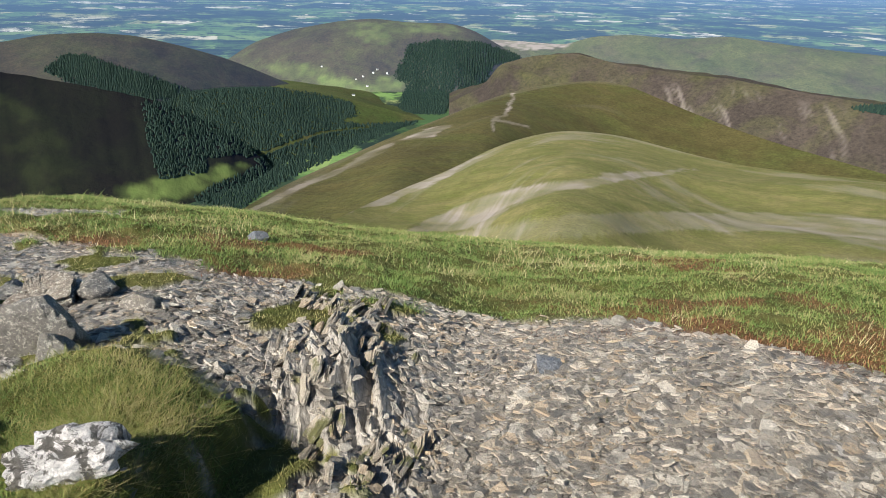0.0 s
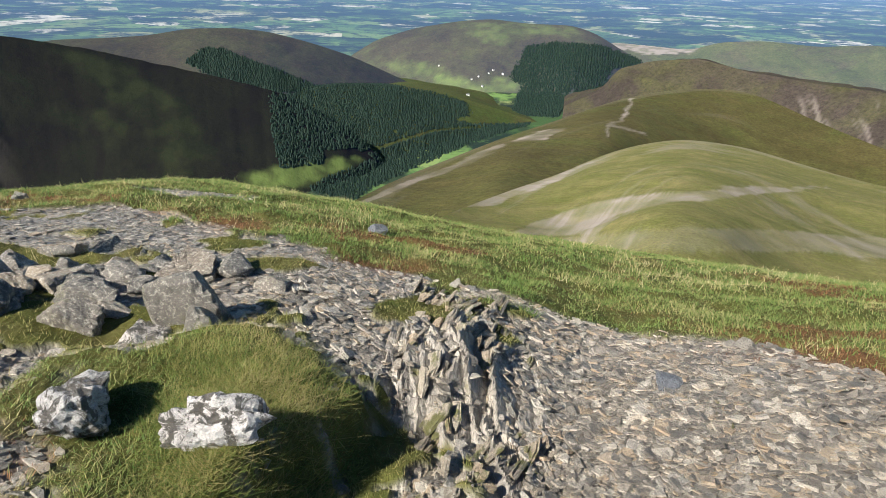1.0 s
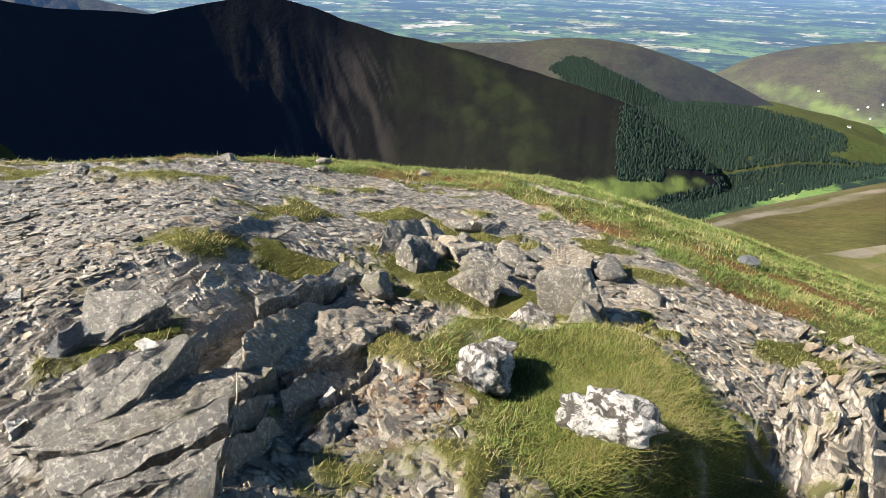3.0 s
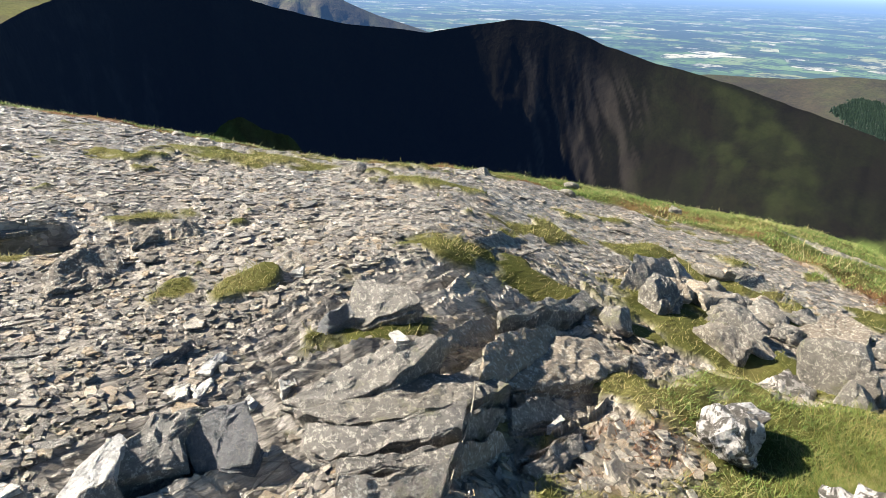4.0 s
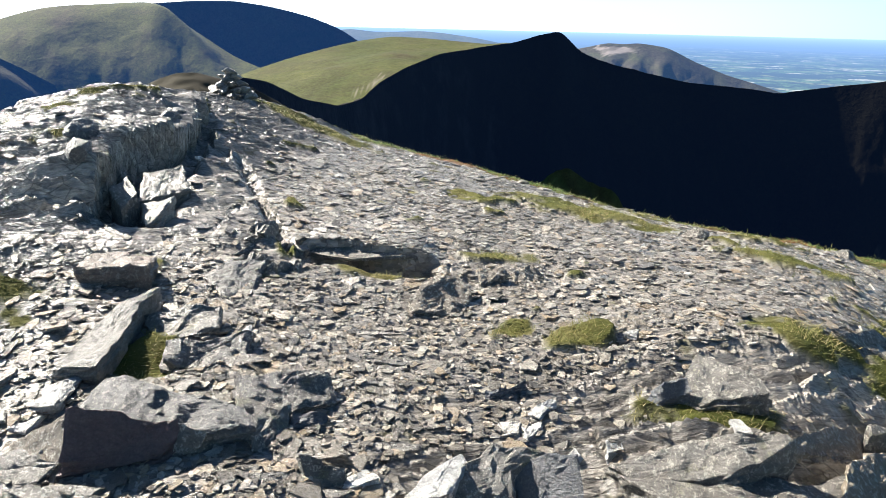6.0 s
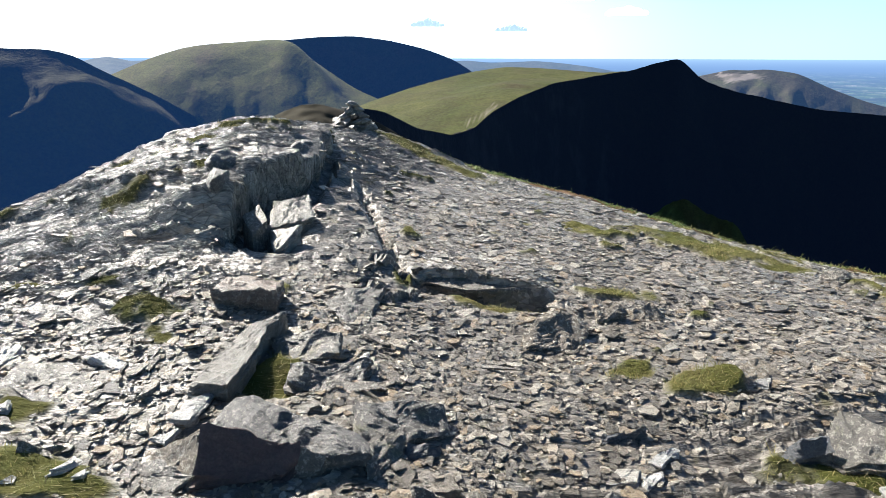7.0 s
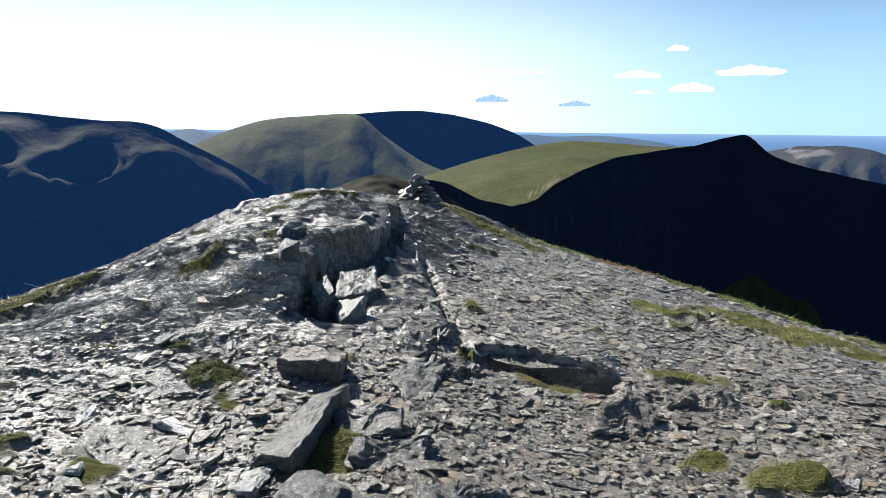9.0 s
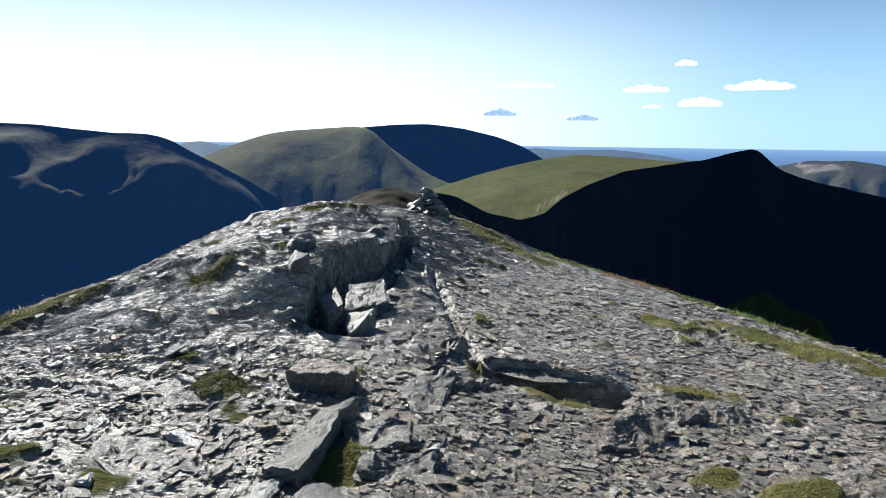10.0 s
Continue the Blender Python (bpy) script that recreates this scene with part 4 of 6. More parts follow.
def plantation(label, sheets, outline, count, far, tall, clear=()):
    """Spruces on one fell's flank, inside an outline given as bearing and angle of sight from the summit. clear: gaps, as outlines."""
    rng = np.random.default_rng(count)
    inside = inside_many
    az0, az1 = min(p[0] for p in outline), max(p[0] for p in outline)
    n_try = count * 10
    a, r = rng.uniform(az0, az1, n_try), np.sqrt(rng.uniform(far[0] ** 2, far[1] ** 2, n_try))
    z = np.full(n_try, -1e4)
    for sheet in sheets:
        col = np.round((a - sheet[0]) / sheet[1]).astype(int)
        for k in np.unique(col[(col >= 0) & (col < sheet[2].shape[1])]):
            here = col == k
            z[here] = np.maximum(z[here], np.interp(r[here], sheet[2][::-1, k], sheet[3][::-1, k], left=-1e4))
    z = np.maximum(z, EYE_Z + np.interp(r, [300, 700, 3000], [-200, -415, -425]))
    e = np.degrees(np.arctan2(z - EYE_Z, r))
    ok = inside(outline, a + 0.12 * rng.normal(size=n_try), e + 0.05 * rng.normal(size=n_try))
    for gap_ in clear:
        ok &= ~inside(gap_, a, e)
    a, r, z = a[ok][:count], r[ok][:count], z[ok][:count]
    p = np.stack([-r * np.sin(np.radians(a)), r * np.cos(np.radians(a)), z], -1)
    n, k = len(p), 5
    ang = np.arange(k) / k * 2 * np.pi
    tv = np.concatenate([np.stack([0.20 * np.cos(ang), 0.20 * np.sin(ang), np.full(k, 0.05)], -1), np.array([[0, 0, 1.0]])])
    i = np.arange(k)
    tf = np.stack([i, (i + 1) % k, np.full(k, k)], -1)
    h = tall * rng.uniform(0.7, 1.2, n)
    wide = h * rng.uniform(1.7, 2.6, n)
    v = tv[None] * np.stack([wide, wide, h], -1)[:, None] * (1 + 0.1 * rng.normal(size=(n, len(tv), 1))) + p[:, None] - np.array([0, 0, 1.0])
    f = (tf[None] + (np.arange(n) * len(tv))[:, None, None]).reshape(-1, 3)
    return tagged(new("plantation", mesh_from("plantation", v.reshape(-1, 3), f, CONIFER)), label, "forest", kind="stuff")


MAIN_WOOD = [(24.6, -10.6), (22.7, -10.1), (18.8, -9.8), (15.2, -9.6), (13.7, -10.0), (11.2, -10.3), (8.3, -11.0), (7.8, -12.05), (9.3, -12.5), (7.4, -12.85), (2.5, -12.5),
             (7.0, -14.17), (12.2, -16.47), (16.0, -18.21), (18.5, -19.8), (22.3, -18.3), (17.7, -16.48), (17.7, -16.06), (20.3, -15.72), (20.7, -16.29), (24.3, -16.59), (24.9, -13.5)]
RIDES = [[(17.5, -15.4), (11.0, -13.35), (6.5, -12.9), (6.5, -13.05), (11.0, -13.6), (17.5, -15.8)], [(20.5, -15.2), (17.8, -15.0), (16.2, -15.9), (18.0, -16.6), (20.6, -16.2)]]
plantation("dark spruce plantation filling the valley", [SHEETS[-1], SHEETS[0]], MAIN_WOOD, 24000, (1050, 1960), 6.5, RIDES)
plantation("dark spruce plantation on a domed fell", [SHEETS[7]], [(3.4, -6.35), (1.2, -5.85), (-2.6, -5.91), (-4.5, -6.47), (-6.1, -6.8), (-5.7, -7.23), (-3.7, -7.68), (-3.0, -9.72), (-0.4, -11.45), (2.3, -12.46), (4.2, -11.79), (3.5, -9.45), (4.6, -8.78), (3.9, -7.63)],
           15000, (2000, 2900), 7.5, [[(-0.6, -9.5), (-0.9, -9.5), (-0.3, -11.6), (0.1, -11.6)]])
plantation("strip of dark plantation across a heather fell", [SHEETS[6]], [(29.6, -6.95), (28.2, -7.0), (26.5, -7.75), (24.9, -8.3), (22.4, -9.3), (20.5, -10.2), (24.0, -10.4), (26.5, -9.8), (29.4, -8.9), (31.0, -8.0)], 4200, (1500, 2150), 7)
plantation("dark plantation on a far flank", [SHEETS[10]], [(-29.6, -6.6), (-36, -5.9), (-36, -9.2), (-30.9, -8.8), (-28.8, -7.9)], 1500, (1100, 1500), 9)


# ---------------------------------------------------------------- the hamlet in the valley
RENDER_WHITE, un, ul, ub = material("whitewash")
ul.new(ramp(un, ul, noise_tex(un, ul, place(un), 0.6, 4, 0.6), [(0.3, (0.66, 0.65, 0.61)), (0.7, (0.8, 0.79, 0.76))]), ub.inputs["Base Color"])
ROOF_SLATE, un, ul, ub = material("roof_slate")
ul.new(ramp(un, ul, noise_tex(un, ul, place(un), 0.8, 4, 0.6), [(0.3, (0.10, 0.105, 0.115)), (0.7, (0.17, 0.17, 0.18))]), ub.inputs["Base Color"])


def farmhouse(a, e, turn, long):
    """A whitewashed house with a pitched slate roof, its wall and roof as parts, set on the first ground met along a sightline."""
    r = next((q for q in range(1500, 2900, 5) if max(sightline(s_, a, q) for s_ in (SHEETS[7], SHEETS[-1]) if s_[0] <= a <= s_[0] + s_[1] * s_[2].shape[1]) > e), 2400)
    ground_z = EYE_Z + r * math.tan(radians(e))
    house = tagged(new("house"), "whitewashed farmhouse with a grey slate roof", "house", "hamlet in the valley")
    house.matrix_world = pose(-r * math.sin(radians(a)), r * math.cos(radians(a)), ground_z, 0, 0, turn)
    w, h, up = 2.8, 4.2, 2.4
    box = np.array([(sx * long / 2, sy * w, z) for z in (-4, h) for sx, sy in ((-1, -1), (1, -1), (1, 1), (-1, 1))] + [(-long / 2, 0, h + up), (long / 2, 0, h + up)])
    wf = np.array([(0, 1, 5), (0, 5, 4), (1, 2, 6), (1, 6, 5), (2, 3, 7), (2, 7, 6), (3, 0, 4), (3, 4, 7), (4, 7, 8), (5, 9, 6)])
    o = 0.4
    rv = np.array([(-long / 2 - o, -w - o, h - 0.1), (long / 2 + o, -w - o, h - 0.1), (long / 2 + o, 0, h + up + 0.3), (-long / 2 - o, 0, h + up + 0.3), (-long / 2 - o, w + o, h - 0.1), (long / 2 + o, w + o, h - 0.1)])
    rv = np.concatenate([rv, rv[[0, 1, 2, 3, 4, 5]] - np.array([0, 0, 0.25])])
    for name, v, f, mat in (("wall", box, wf, RENDER_WHITE), ("roof", rv, np.array([(0, 1, 2, 3), (3, 2, 5, 4), (6, 9, 8, 7), (9, 10, 11, 8), (0, 6, 7, 1), (4, 5, 11, 10)]), ROOF_SLATE)):
        ob = new(name, mesh_from(name, v, f, mat))
        ob.parent = house


for k, (a, e) in enumerate([(10.6, -8.15), (6.0, -8.35), (6.35, -8.6), (7.8, -9.15), (6.85, -9.7), (8.05, -10.45), (7.2, -8.9), (5.2, -8.6)]):
    farmhouse(a, e, 40 * k, 6 + 1.5 * (k % 3))


# ---------------------------------------------------------------- rock materials
def stone_material(name, dark, mid, pale, warm, island=False, lichen=0.3, rough=0.55, crystal=False, moss=0.0, vary=0.75, moss_at=0.58, stretch=(1.9, 1.0, 2.2)):
    m, nd, lk, bs = material(name)
    p = place(nd)
    grain = noise_tex(nd, lk, p, 120, 5, 0.75)
    cloud = noise_tex(nd, lk, p, 9, 6, 0.7)
    beds = noise_tex(nd, lk, p, 19, 6, 0.78, stretch=stretch, distortion=0.9)
    c = ramp(nd, lk, cloud, [(0.28, dark), (0.5, mid), (0.74, pale)])
    if island:
        own = nd.new("ShaderNodeNewGeometry").outputs["Random Per Island"]
    else:
        own = nd.new("ShaderNodeObjectInfo").outputs["Random"]
    c = mix(nd, lk, vary, c, ramp(nd, lk, own, [(0.0, dark), (0.25, mid), (0.42, pale), (0.55, dark), (0.72, mid), (0.86, warm), (1.0, pale)]))
    c = mix(nd, lk, 0.8, c, ramp(nd, lk, beds, [(0.36, (0.5, 0.5, 0.5)), (0.46, (0.8, 0.8, 0.8)), (0.6, (1, 1, 1)), (0.7, (1.2, 1.2, 1.18))]), "MULTIPLY")
    c = mix(nd, lk, 0.6, c, ramp(nd, lk, grain, [(0.35, (0.35, 0.35, 0.35)), (0.62, (1.1, 1.1, 1.1))]), "MULTIPLY")
    veins = nd.new("ShaderNodeTexVoronoi")
    veins.feature = "DISTANCE_TO_EDGE"
    veins.inputs["Scale"].default_value = 4.0
    swirl = nd.new("ShaderNodeMapping")
    swirl.inputs["Scale"].default_value = (1.6, 0.8, 1.8)
    lk.new(p, swirl.inputs["Vector"])
    lk.new(swirl.outputs[0], veins.inputs["Vector"])
    c = mix(nd, lk, 0.25, c, ramp(nd, lk, veins.outputs["Distance"], [(0.0, (0.22, 0.2, 0.18)), (0.02, (1, 1, 1))]), "MULTIPLY")
    spots = ramp(nd, lk, noise_tex(nd, lk, p, 48, 5, 0.85), [(0.535, (0, 0, 0)), (0.575, (1, 1, 1))])
    c = mix(nd, lk, mix(nd, lk, lichen, (0, 0, 0), spots), c, (0.56, 0.52, 0.43))
    if crystal:
        # dark patches: dirt, plus shaded hollows painted into the quartz colour
        dirt_hollows = ramp(nd, lk, noise_tex(nd, lk, p, 13, 6, 0.75, distortion=0.8), [(0.47, (0, 0, 0)), (0.52, (1, 1, 1))])
        c = mix(nd, lk, dirt_hollows, c, (0.07, 0.06, 0.045))
    if moss:
        green = ramp(nd, lk, noise_tex(nd, lk, p, 6, 5, 0.7), [(moss_at, (0, 0, 0)), (moss_at + 0.07, (1, 1, 1))])
        c = mix(nd, lk, mix(nd, lk, moss, (0, 0, 0), green), c, (0.10, 0.098, 0.02))
    lk.new(c, bs.inputs["Base Color"])
    bs.inputs["Roughness"].default_value, bs.inputs["Specular IOR Level"].default_value = rough, 0.9
    b1 = bump(nd, lk, beds, 0.9, 0.03, bs)
    bump(nd, lk, grain, 0.8, 0.009, bs, b1)
    return m


SLATE = stone_material("slate", (0.105, 0.096, 0.080), (0.19, 0.172, 0.142), (0.30, 0.270, 0.220), (0.29, 0.23, 0.16), lichen=0.75, moss=0.6, rough=0.5, vary=0.4)
CHIP = stone_material("slate_chips", (0.090, 0.079, 0.064), (0.34, 0.297, 0.235), (0.78, 0.71, 0.59), (0.48, 0.35, 0.205), island=True, lichen=0.1, rough=0.30, vary=0.85)
LOOSE = stone_material("loose_slate", (0.175, 0.162, 0.138), (0.325, 0.298, 0.25), (0.53, 0.49, 0.415), (0.39, 0.30, 0.195), lichen=0.2, rough=0.42)
# pale stone made whiter still: sun shine is put into the base colour
PALE_SHINE = stone_material("pale_shine_slate", (0.58, 0.57, 0.54), (0.72, 0.71, 0.67), (0.82, 0.81, 0.77), (0.70, 0.65, 0.56), lichen=0.0, rough=0.4)
QUARTZ = stone_material("quartz", (0.56, 0.54, 0.51), (0.74, 0.72, 0.69), (0.84, 0.82, 0.80), (0.66, 0.54, 0.40), lichen=0.0, rough=0.45, crystal=True)
BROWNROCK = stone_material("rusty_slate", (0.16, 0.115, 0.085), (0.27, 0.195, 0.145), (0.38, 0.29, 0.225), (0.30, 0.19, 0.13), lichen=0.4, vary=0.2)
REDROCK = stone_material("reddish_slate", (0.085, 0.052, 0.048), (0.15, 0.085, 0.078), (0.20, 0.125, 0.11), (0.18, 0.085, 0.07), lichen=0.05, vary=0.2)
DARKSLATE = stone_material("dark_slate", (0.09, 0.088, 0.082), (0.15, 0.145, 0.132), (0.23, 0.22, 0.195), (0.2, 0.17, 0.13), lichen=0.35, rough=0.55, vary=0.2)
LICHENED = stone_material("lichened_slate", (0.205, 0.164, 0.117), (0.324, 0.265, 0.189), (0.464, 0.389, 0.286), (0.421, 0.319, 0.205), lichen=0.9, rough=0.7)
BLUESLATE = stone_material("blue_slate", (0.085, 0.095, 0.108), (0.135, 0.147, 0.165), (0.19, 0.205, 0.225), (0.17, 0.17, 0.18), lichen=0.15, rough=0.5)
FINROCK = stone_material("weathered_fins", (0.23, 0.19, 0.135), (0.38, 0.32, 0.235), (0.54, 0.47, 0.36), (0.46, 0.33, 0.19), lichen=0.4, moss=1.0, moss_at=0.54, rough=0.6, stretch=(4.0, 0.5, 0.9))


def part(name, me, parent, label=""):
    ob = new(name, me)
    ob.parent = parent
    if label:
        ob["label"] = label
    return ob


def at_height(x, y):
    return float(height(np.array([x]), np.array([y]))[0])


def ico(sub):
    bm = bmesh.new()
    bmesh.ops.create_icosphere(bm, subdivisions=sub, radius=1.0)
    v = np.array([p.co for p in bm.verts])
    f = np.array([[q.index for q in p.verts] for p in bm.faces])
    bm.free()
    return v, f


ICO3, ICO4 = ico(3), ico(4)


def rock_form(seed, size, planes=13, rough=0.05, source=None, flat=0.0):
    """An angular boulder: a ball cut by random planes, its faces roughened, scaled to size. The base is cut off flat."""
    v, f = source or ICO4
    rng = np.random.default_rng(seed)
    n = rng.normal(size=(planes, 3))
    n[:, 2] *= 1 - flat
    n /= np.linalg.norm(n, axis=1)[:, None]
    d = rng.uniform(0.48, 0.80, planes)
    c = v @ n.T
    r = np.where(c > 0.05, d / np.maximum(c, 0.05), 9).min(1)
    r = np.minimum(r, 1.15)
    w = v * r[:, None]
    w = w * (1 + rough * fbm(w[:, 0] * 1.0 + w[:, 2] * 0.7 + seed, w[:, 1] + w[:, 2] * 0.4, 0.55, 4, seed)[:, None])
    w = w + n[np.argmin(np.where(c > 0.05, d / np.maximum(c, 0.05), 9), 1)] * (rough * 0.5 * fbm(w[:, 0] * 3 + w[:, 2], w[:, 1] * 3 - w[:, 2], 0.5, 3, seed + 3))[:, None]
    return w * np.array(size) / 2, f


def boulder(name, label, mat, x, y, size, turn=0, seed=1, sink=0.25, planes=13, rough=0.08, tip=0.0, category="rock", lift=0.0):
    size = tuple((1.0 if mat == QUARTZ else 1.15) * s for s in size)
    v, f = rock_form(seed, size, planes, rough)
    me = mesh_from(name, v, f, mat, smooth=False)
    ob = tagged(new(name, me), label, category)
    ob.matrix_world = pose(x, y, at_height(x, y) + size[2] * (0.5 - sink) + lift, tip, 0, turn)
    return ob


def slab_form(poly, thick, seed, layers=4, lift=0.0, lean=(0.0, 0.0), crumble=0.022):
    """A slab of bedded slate on the ground: its outline, layered sides and slightly uneven top."""
    rng = np.random.default_rng(seed)
    poly = np.array(poly, float)
    area = np.sum(poly[:, 0] * np.roll(poly[:, 1], -1) - poly[:, 1] * np.roll(poly[:, 0], -1))
    if area < 0:
        poly = poly[::-1]
    ring = []
    for a, b in zip(poly, np.roll(poly, -1, 0)):
        n = max(2, int(np.hypot(*(b - a)) / 0.022))
        for i in range(n):
            ring.append(a + (b - a) * i / n)
    ring = np.array(ring)
    c = poly.mean(0)
    even = ring
    ring = ring + crumble * np.stack([fbm(ring[:, 0], ring[:, 1], 0.09, 4, seed, 0.7), fbm(ring[:, 0], ring[:, 1], 0.09, 4, seed + 1, 0.7)], -1)
    gz = height(ring[:, 0], ring[:, 1])
    top0 = base_height(np.array([c[0]]), np.array([c[1]]))[0] + lift + thick
    slope = np.array(lean)

    def top(q):
        return top0 + (q - c) @ slope + 0.022 * fbm(q[:, 0], q[:, 1], 0.22, 5, seed + 2, 0.6) + 0.009 * fbm(q[:, 0], q[:, 1], 0.06, 3, seed + 4, 0.65)

    tz = np.maximum(top(ring), np.minimum(gz, top(ring)) + 0.01)
    rings = [np.c_[ring + (ring - c) * 0.02, np.minimum(gz, tz) - 0.08]]
    for k in range(layers):
        out = ring + (ring - c) / np.maximum(np.linalg.norm(ring - c, axis=1), 1e-3)[:, None] * rng.uniform(-0.012, 0.010)
        t = (k + 0.15) / layers, (k + 0.95) / layers
        for u in t:
            rings.append(np.c_[out + 0.003 * rng.normal(size=ring.shape), (1 - u) * np.minimum(gz, tz) + u * (tz - 0.006)])
    span = float(np.linalg.norm(ring - c, axis=1).max())
    for inset in np.r_[0.02, np.linspace(0.08, 0.94, max(5, int(span / 0.03)))]:
        keep = max(0.0, 1 - inset * 5)
        q = c + (keep * ring + (1 - keep) * even - c) * (1 - inset)
        rings.append(np.c_[q, np.maximum(top(q), 0 * q[:, 0] + top(q)) + (0.0 if inset > 0.05 else -0.002)])
    n = len(ring)
    v = np.concatenate(rings + [np.array([[*c, top0]])])
    faces = []
    i = np.arange(n)
    j = (i + 1) % n
    for k in range(len(rings) - 1):
        faces.append(np.stack([k * n + i, k * n + j, (k + 1) * n + j], -1))
        faces.append(np.stack([k * n + i, (k + 1) * n + j, (k + 1) * n + i], -1))
    k = len(rings) - 1
    faces.append(np.stack([k * n + i, k * n + j, np.full(n, len(v) - 1)], -1))
    return v, np.concatenate(faces)


def slab(name, label, mat, poly, thick, seed=1, lift=0.0, lean=(0.0, 0.0), layers=4, category="rock", crumble=0.022):
    v, f = slab_form(poly, thick, seed, layers, lift, lean, crumble)
    c = np.array([*np.mean(poly, 0), v[:, 2].min()])
    ob = tagged(new(name, mesh_from(name, v - c, f, mat)), label, category)
    ob.location = c
    return ob


# ---------------------------------------------------------------- the rocks that stand out
boulder("quartz_rock", "white quartz boulder on turf, its dark hollows painted", QUARTZ, -1.72, 1.66, (0.34, 0.28, 0.33), 20, 3, 0.28, 14, 0.24)
boulder("quartz_rock", "white quartz boulder sunk into a grassy mound", QUARTZ, -1.22, 1.66, (0.38, 0.20, 0.21), 30, 5, 0.32, 12, 0.27)
boulder("quartz_rock", "pale quartz-veined rock at a boulder's foot", QUARTZ, -2.0, 2.46, (0.32, 0.24, 0.24), 50, 8, 0.5, 13, 0.14)
boulder("boulder", "grey angular slate boulder, one face in shade", SLATE, -1.93, 2.76, (0.44, 0.38, 0.50), 35, 12, 0.47, 12, 0.05)
boulder("rock", "small upright slate rock beside a boulder", SLATE, -1.78, 2.58, (0.16, 0.16, 0.26), 10, 14, 0.25, 9, 0.08)
boulder("rock", "grey-brown slate rock in the stones", SLATE, -1.78, 3.42, (0.32, 0.24, 0.20), 30, 15, 0.5, 10, 0.08)
boulder("rock", "grey-brown slate rock in the stones", SLATE, -2.12, 3.6, (0.24, 0.2, 0.16), 70, 16, 0.5, 10, 0.08)
boulder("rock", "small grey slate rock in turf", SLATE, -2.68, 1.98, (0.19, 0.16, 0.15), 10, 22, 0.3, 9, 0.08)
boulder("rock", "blue-grey stone poking from the grass", BLUESLATE, -1.78, 5.85, (0.18, 0.14, 0.12), 30, 24, 0.3, 9, 0.08)
boulder("rock", "dark slate rock on the rim of the dome", SLATE, -8.75, -5.35, (0.40, 0.34, 0.34), 20, 26, 0.25, 9, 0.08)
boulder("rock", "dark slate rock on the rim of the dome", SLATE, -8.6, -4.85, (0.28, 0.24, 0.26), 70, 27, 0.25, 9, 0.08)
boulder("rock", "dark slate rock on the rim of the dome", SLATE, -9.3, -4.3, (0.26, 0.22, 0.22), 70, 28, 0.25, 9, 0.08)
boulder("rock", "small slate block lying in a cleft", SLATE, -4.45, -2.1, (0.2, 0.14, 0.16), 70, 33, 0.2, 8, 0.08)
boulder("rock", "blue-grey stone on a stony slope", BLUESLATE, 0.62, 3.2, (0.16, 0.28, 0.07), 10, 34, 0.3, 9, 0.08)
boulder("rock", "pale rounded stone at the turf's edge", LOOSE, -0.74, 4.3, (0.10, 0.09, 0.08), 10, 35, 0.2, 11, 0.08)
boulder("rock", "pale rounded stone at the turf's edge", LOOSE, 1.22, 4.02, (0.11, 0.09, 0.08), 10, 36, 0.2, 11, 0.08)


def block(label, mat, poly, rise, lean, seed):
    """A joint-bounded block of bedrock: its upper face is a plane over the outline, its sides go down into the ground."""
    p = np.array(poly)
    poly = p.mean(0) + 1.13 * (p - p.mean(0))
    return slab("rock", label, mat, [tuple(q) for q in poly], rise, seed, 0.0, lean, 3, "rock", 0.011)


block("thick square slab with a rusty top", BROWNROCK, [(-3.42, -2.06), (-3.56, -2.04), (-3.60, -1.80), (-3.45, -1.77)], 0.098, (-0.03, -0.02), 61)
block("long pale slab tilted along its bed", LOOSE, [(-2.73, -1.80), (-2.86, -1.80), (-3.11, -1.75), (-3.24, -1.64), (-3.10, -1.66), (-3.01, -1.65), (-2.87, -1.64), (-2.72, -1.64)], 0.073, (-0.14, 0.13), 62)
block("grey slate block beside a tilted slab", SLATE, [(-3.13, -1.62), (-3.18, -1.49), (-3.21, -1.37), (-3.09, -1.34), (-3.03, -1.55)], 0.028, (-0.37, -0.07), 63)
block("grey slate block beside a tilted slab", SLATE, [(-2.92, -1.46), (-2.96, -1.35), (-3.05, -1.18), (-2.94, -1.19), (-2.85, -1.31), (-2.84, -1.44)], 0.011, (-0.45, -0.26), 64)
block("great grey slate block above a reddish face", DARKSLATE, [(-2.44, -1.56), (-2.55, -1.52), (-2.57, -1.45), (-2.50, -1.09), (-2.45, -1.05), (-2.41, -1.16), (-2.39, -1.26), (-2.35, -1.52)], 0.075, (-0.33, -0.10), 65)
block("slate block with a steep reddish face", REDROCK, [(-2.33, -1.54), (-2.40, -1.26), (-2.37, -1.25), (-2.33, -1.29), (-2.23, -1.52)], 0.076, (-1.25, -0.57), 66)
block("dark slate block with a split face", SLATE, [(-2.40, -1.25), (-2.40, -1.16), (-2.38, -1.18), (-2.35, -1.24)], 0.040, (-1.85, -0.19), 67)
block("grey slate block with a mossy joint", LICHENED, [(-2.35, -1.75), (-2.36, -1.57), (-2.29, -1.56), (-2.22, -1.57), (-2.29, -1.75)], 0.038, (-0.91, 0.39), 68)
block("grey slate block with a pale broken edge", SLATE, [(-2.68, -1.11), (-2.79, -0.83), (-2.70, -0.80), (-2.67, -0.84), (-2.54, -1.05), (-2.61, -1.10)], 0.052, (-0.49, -0.37), 69)
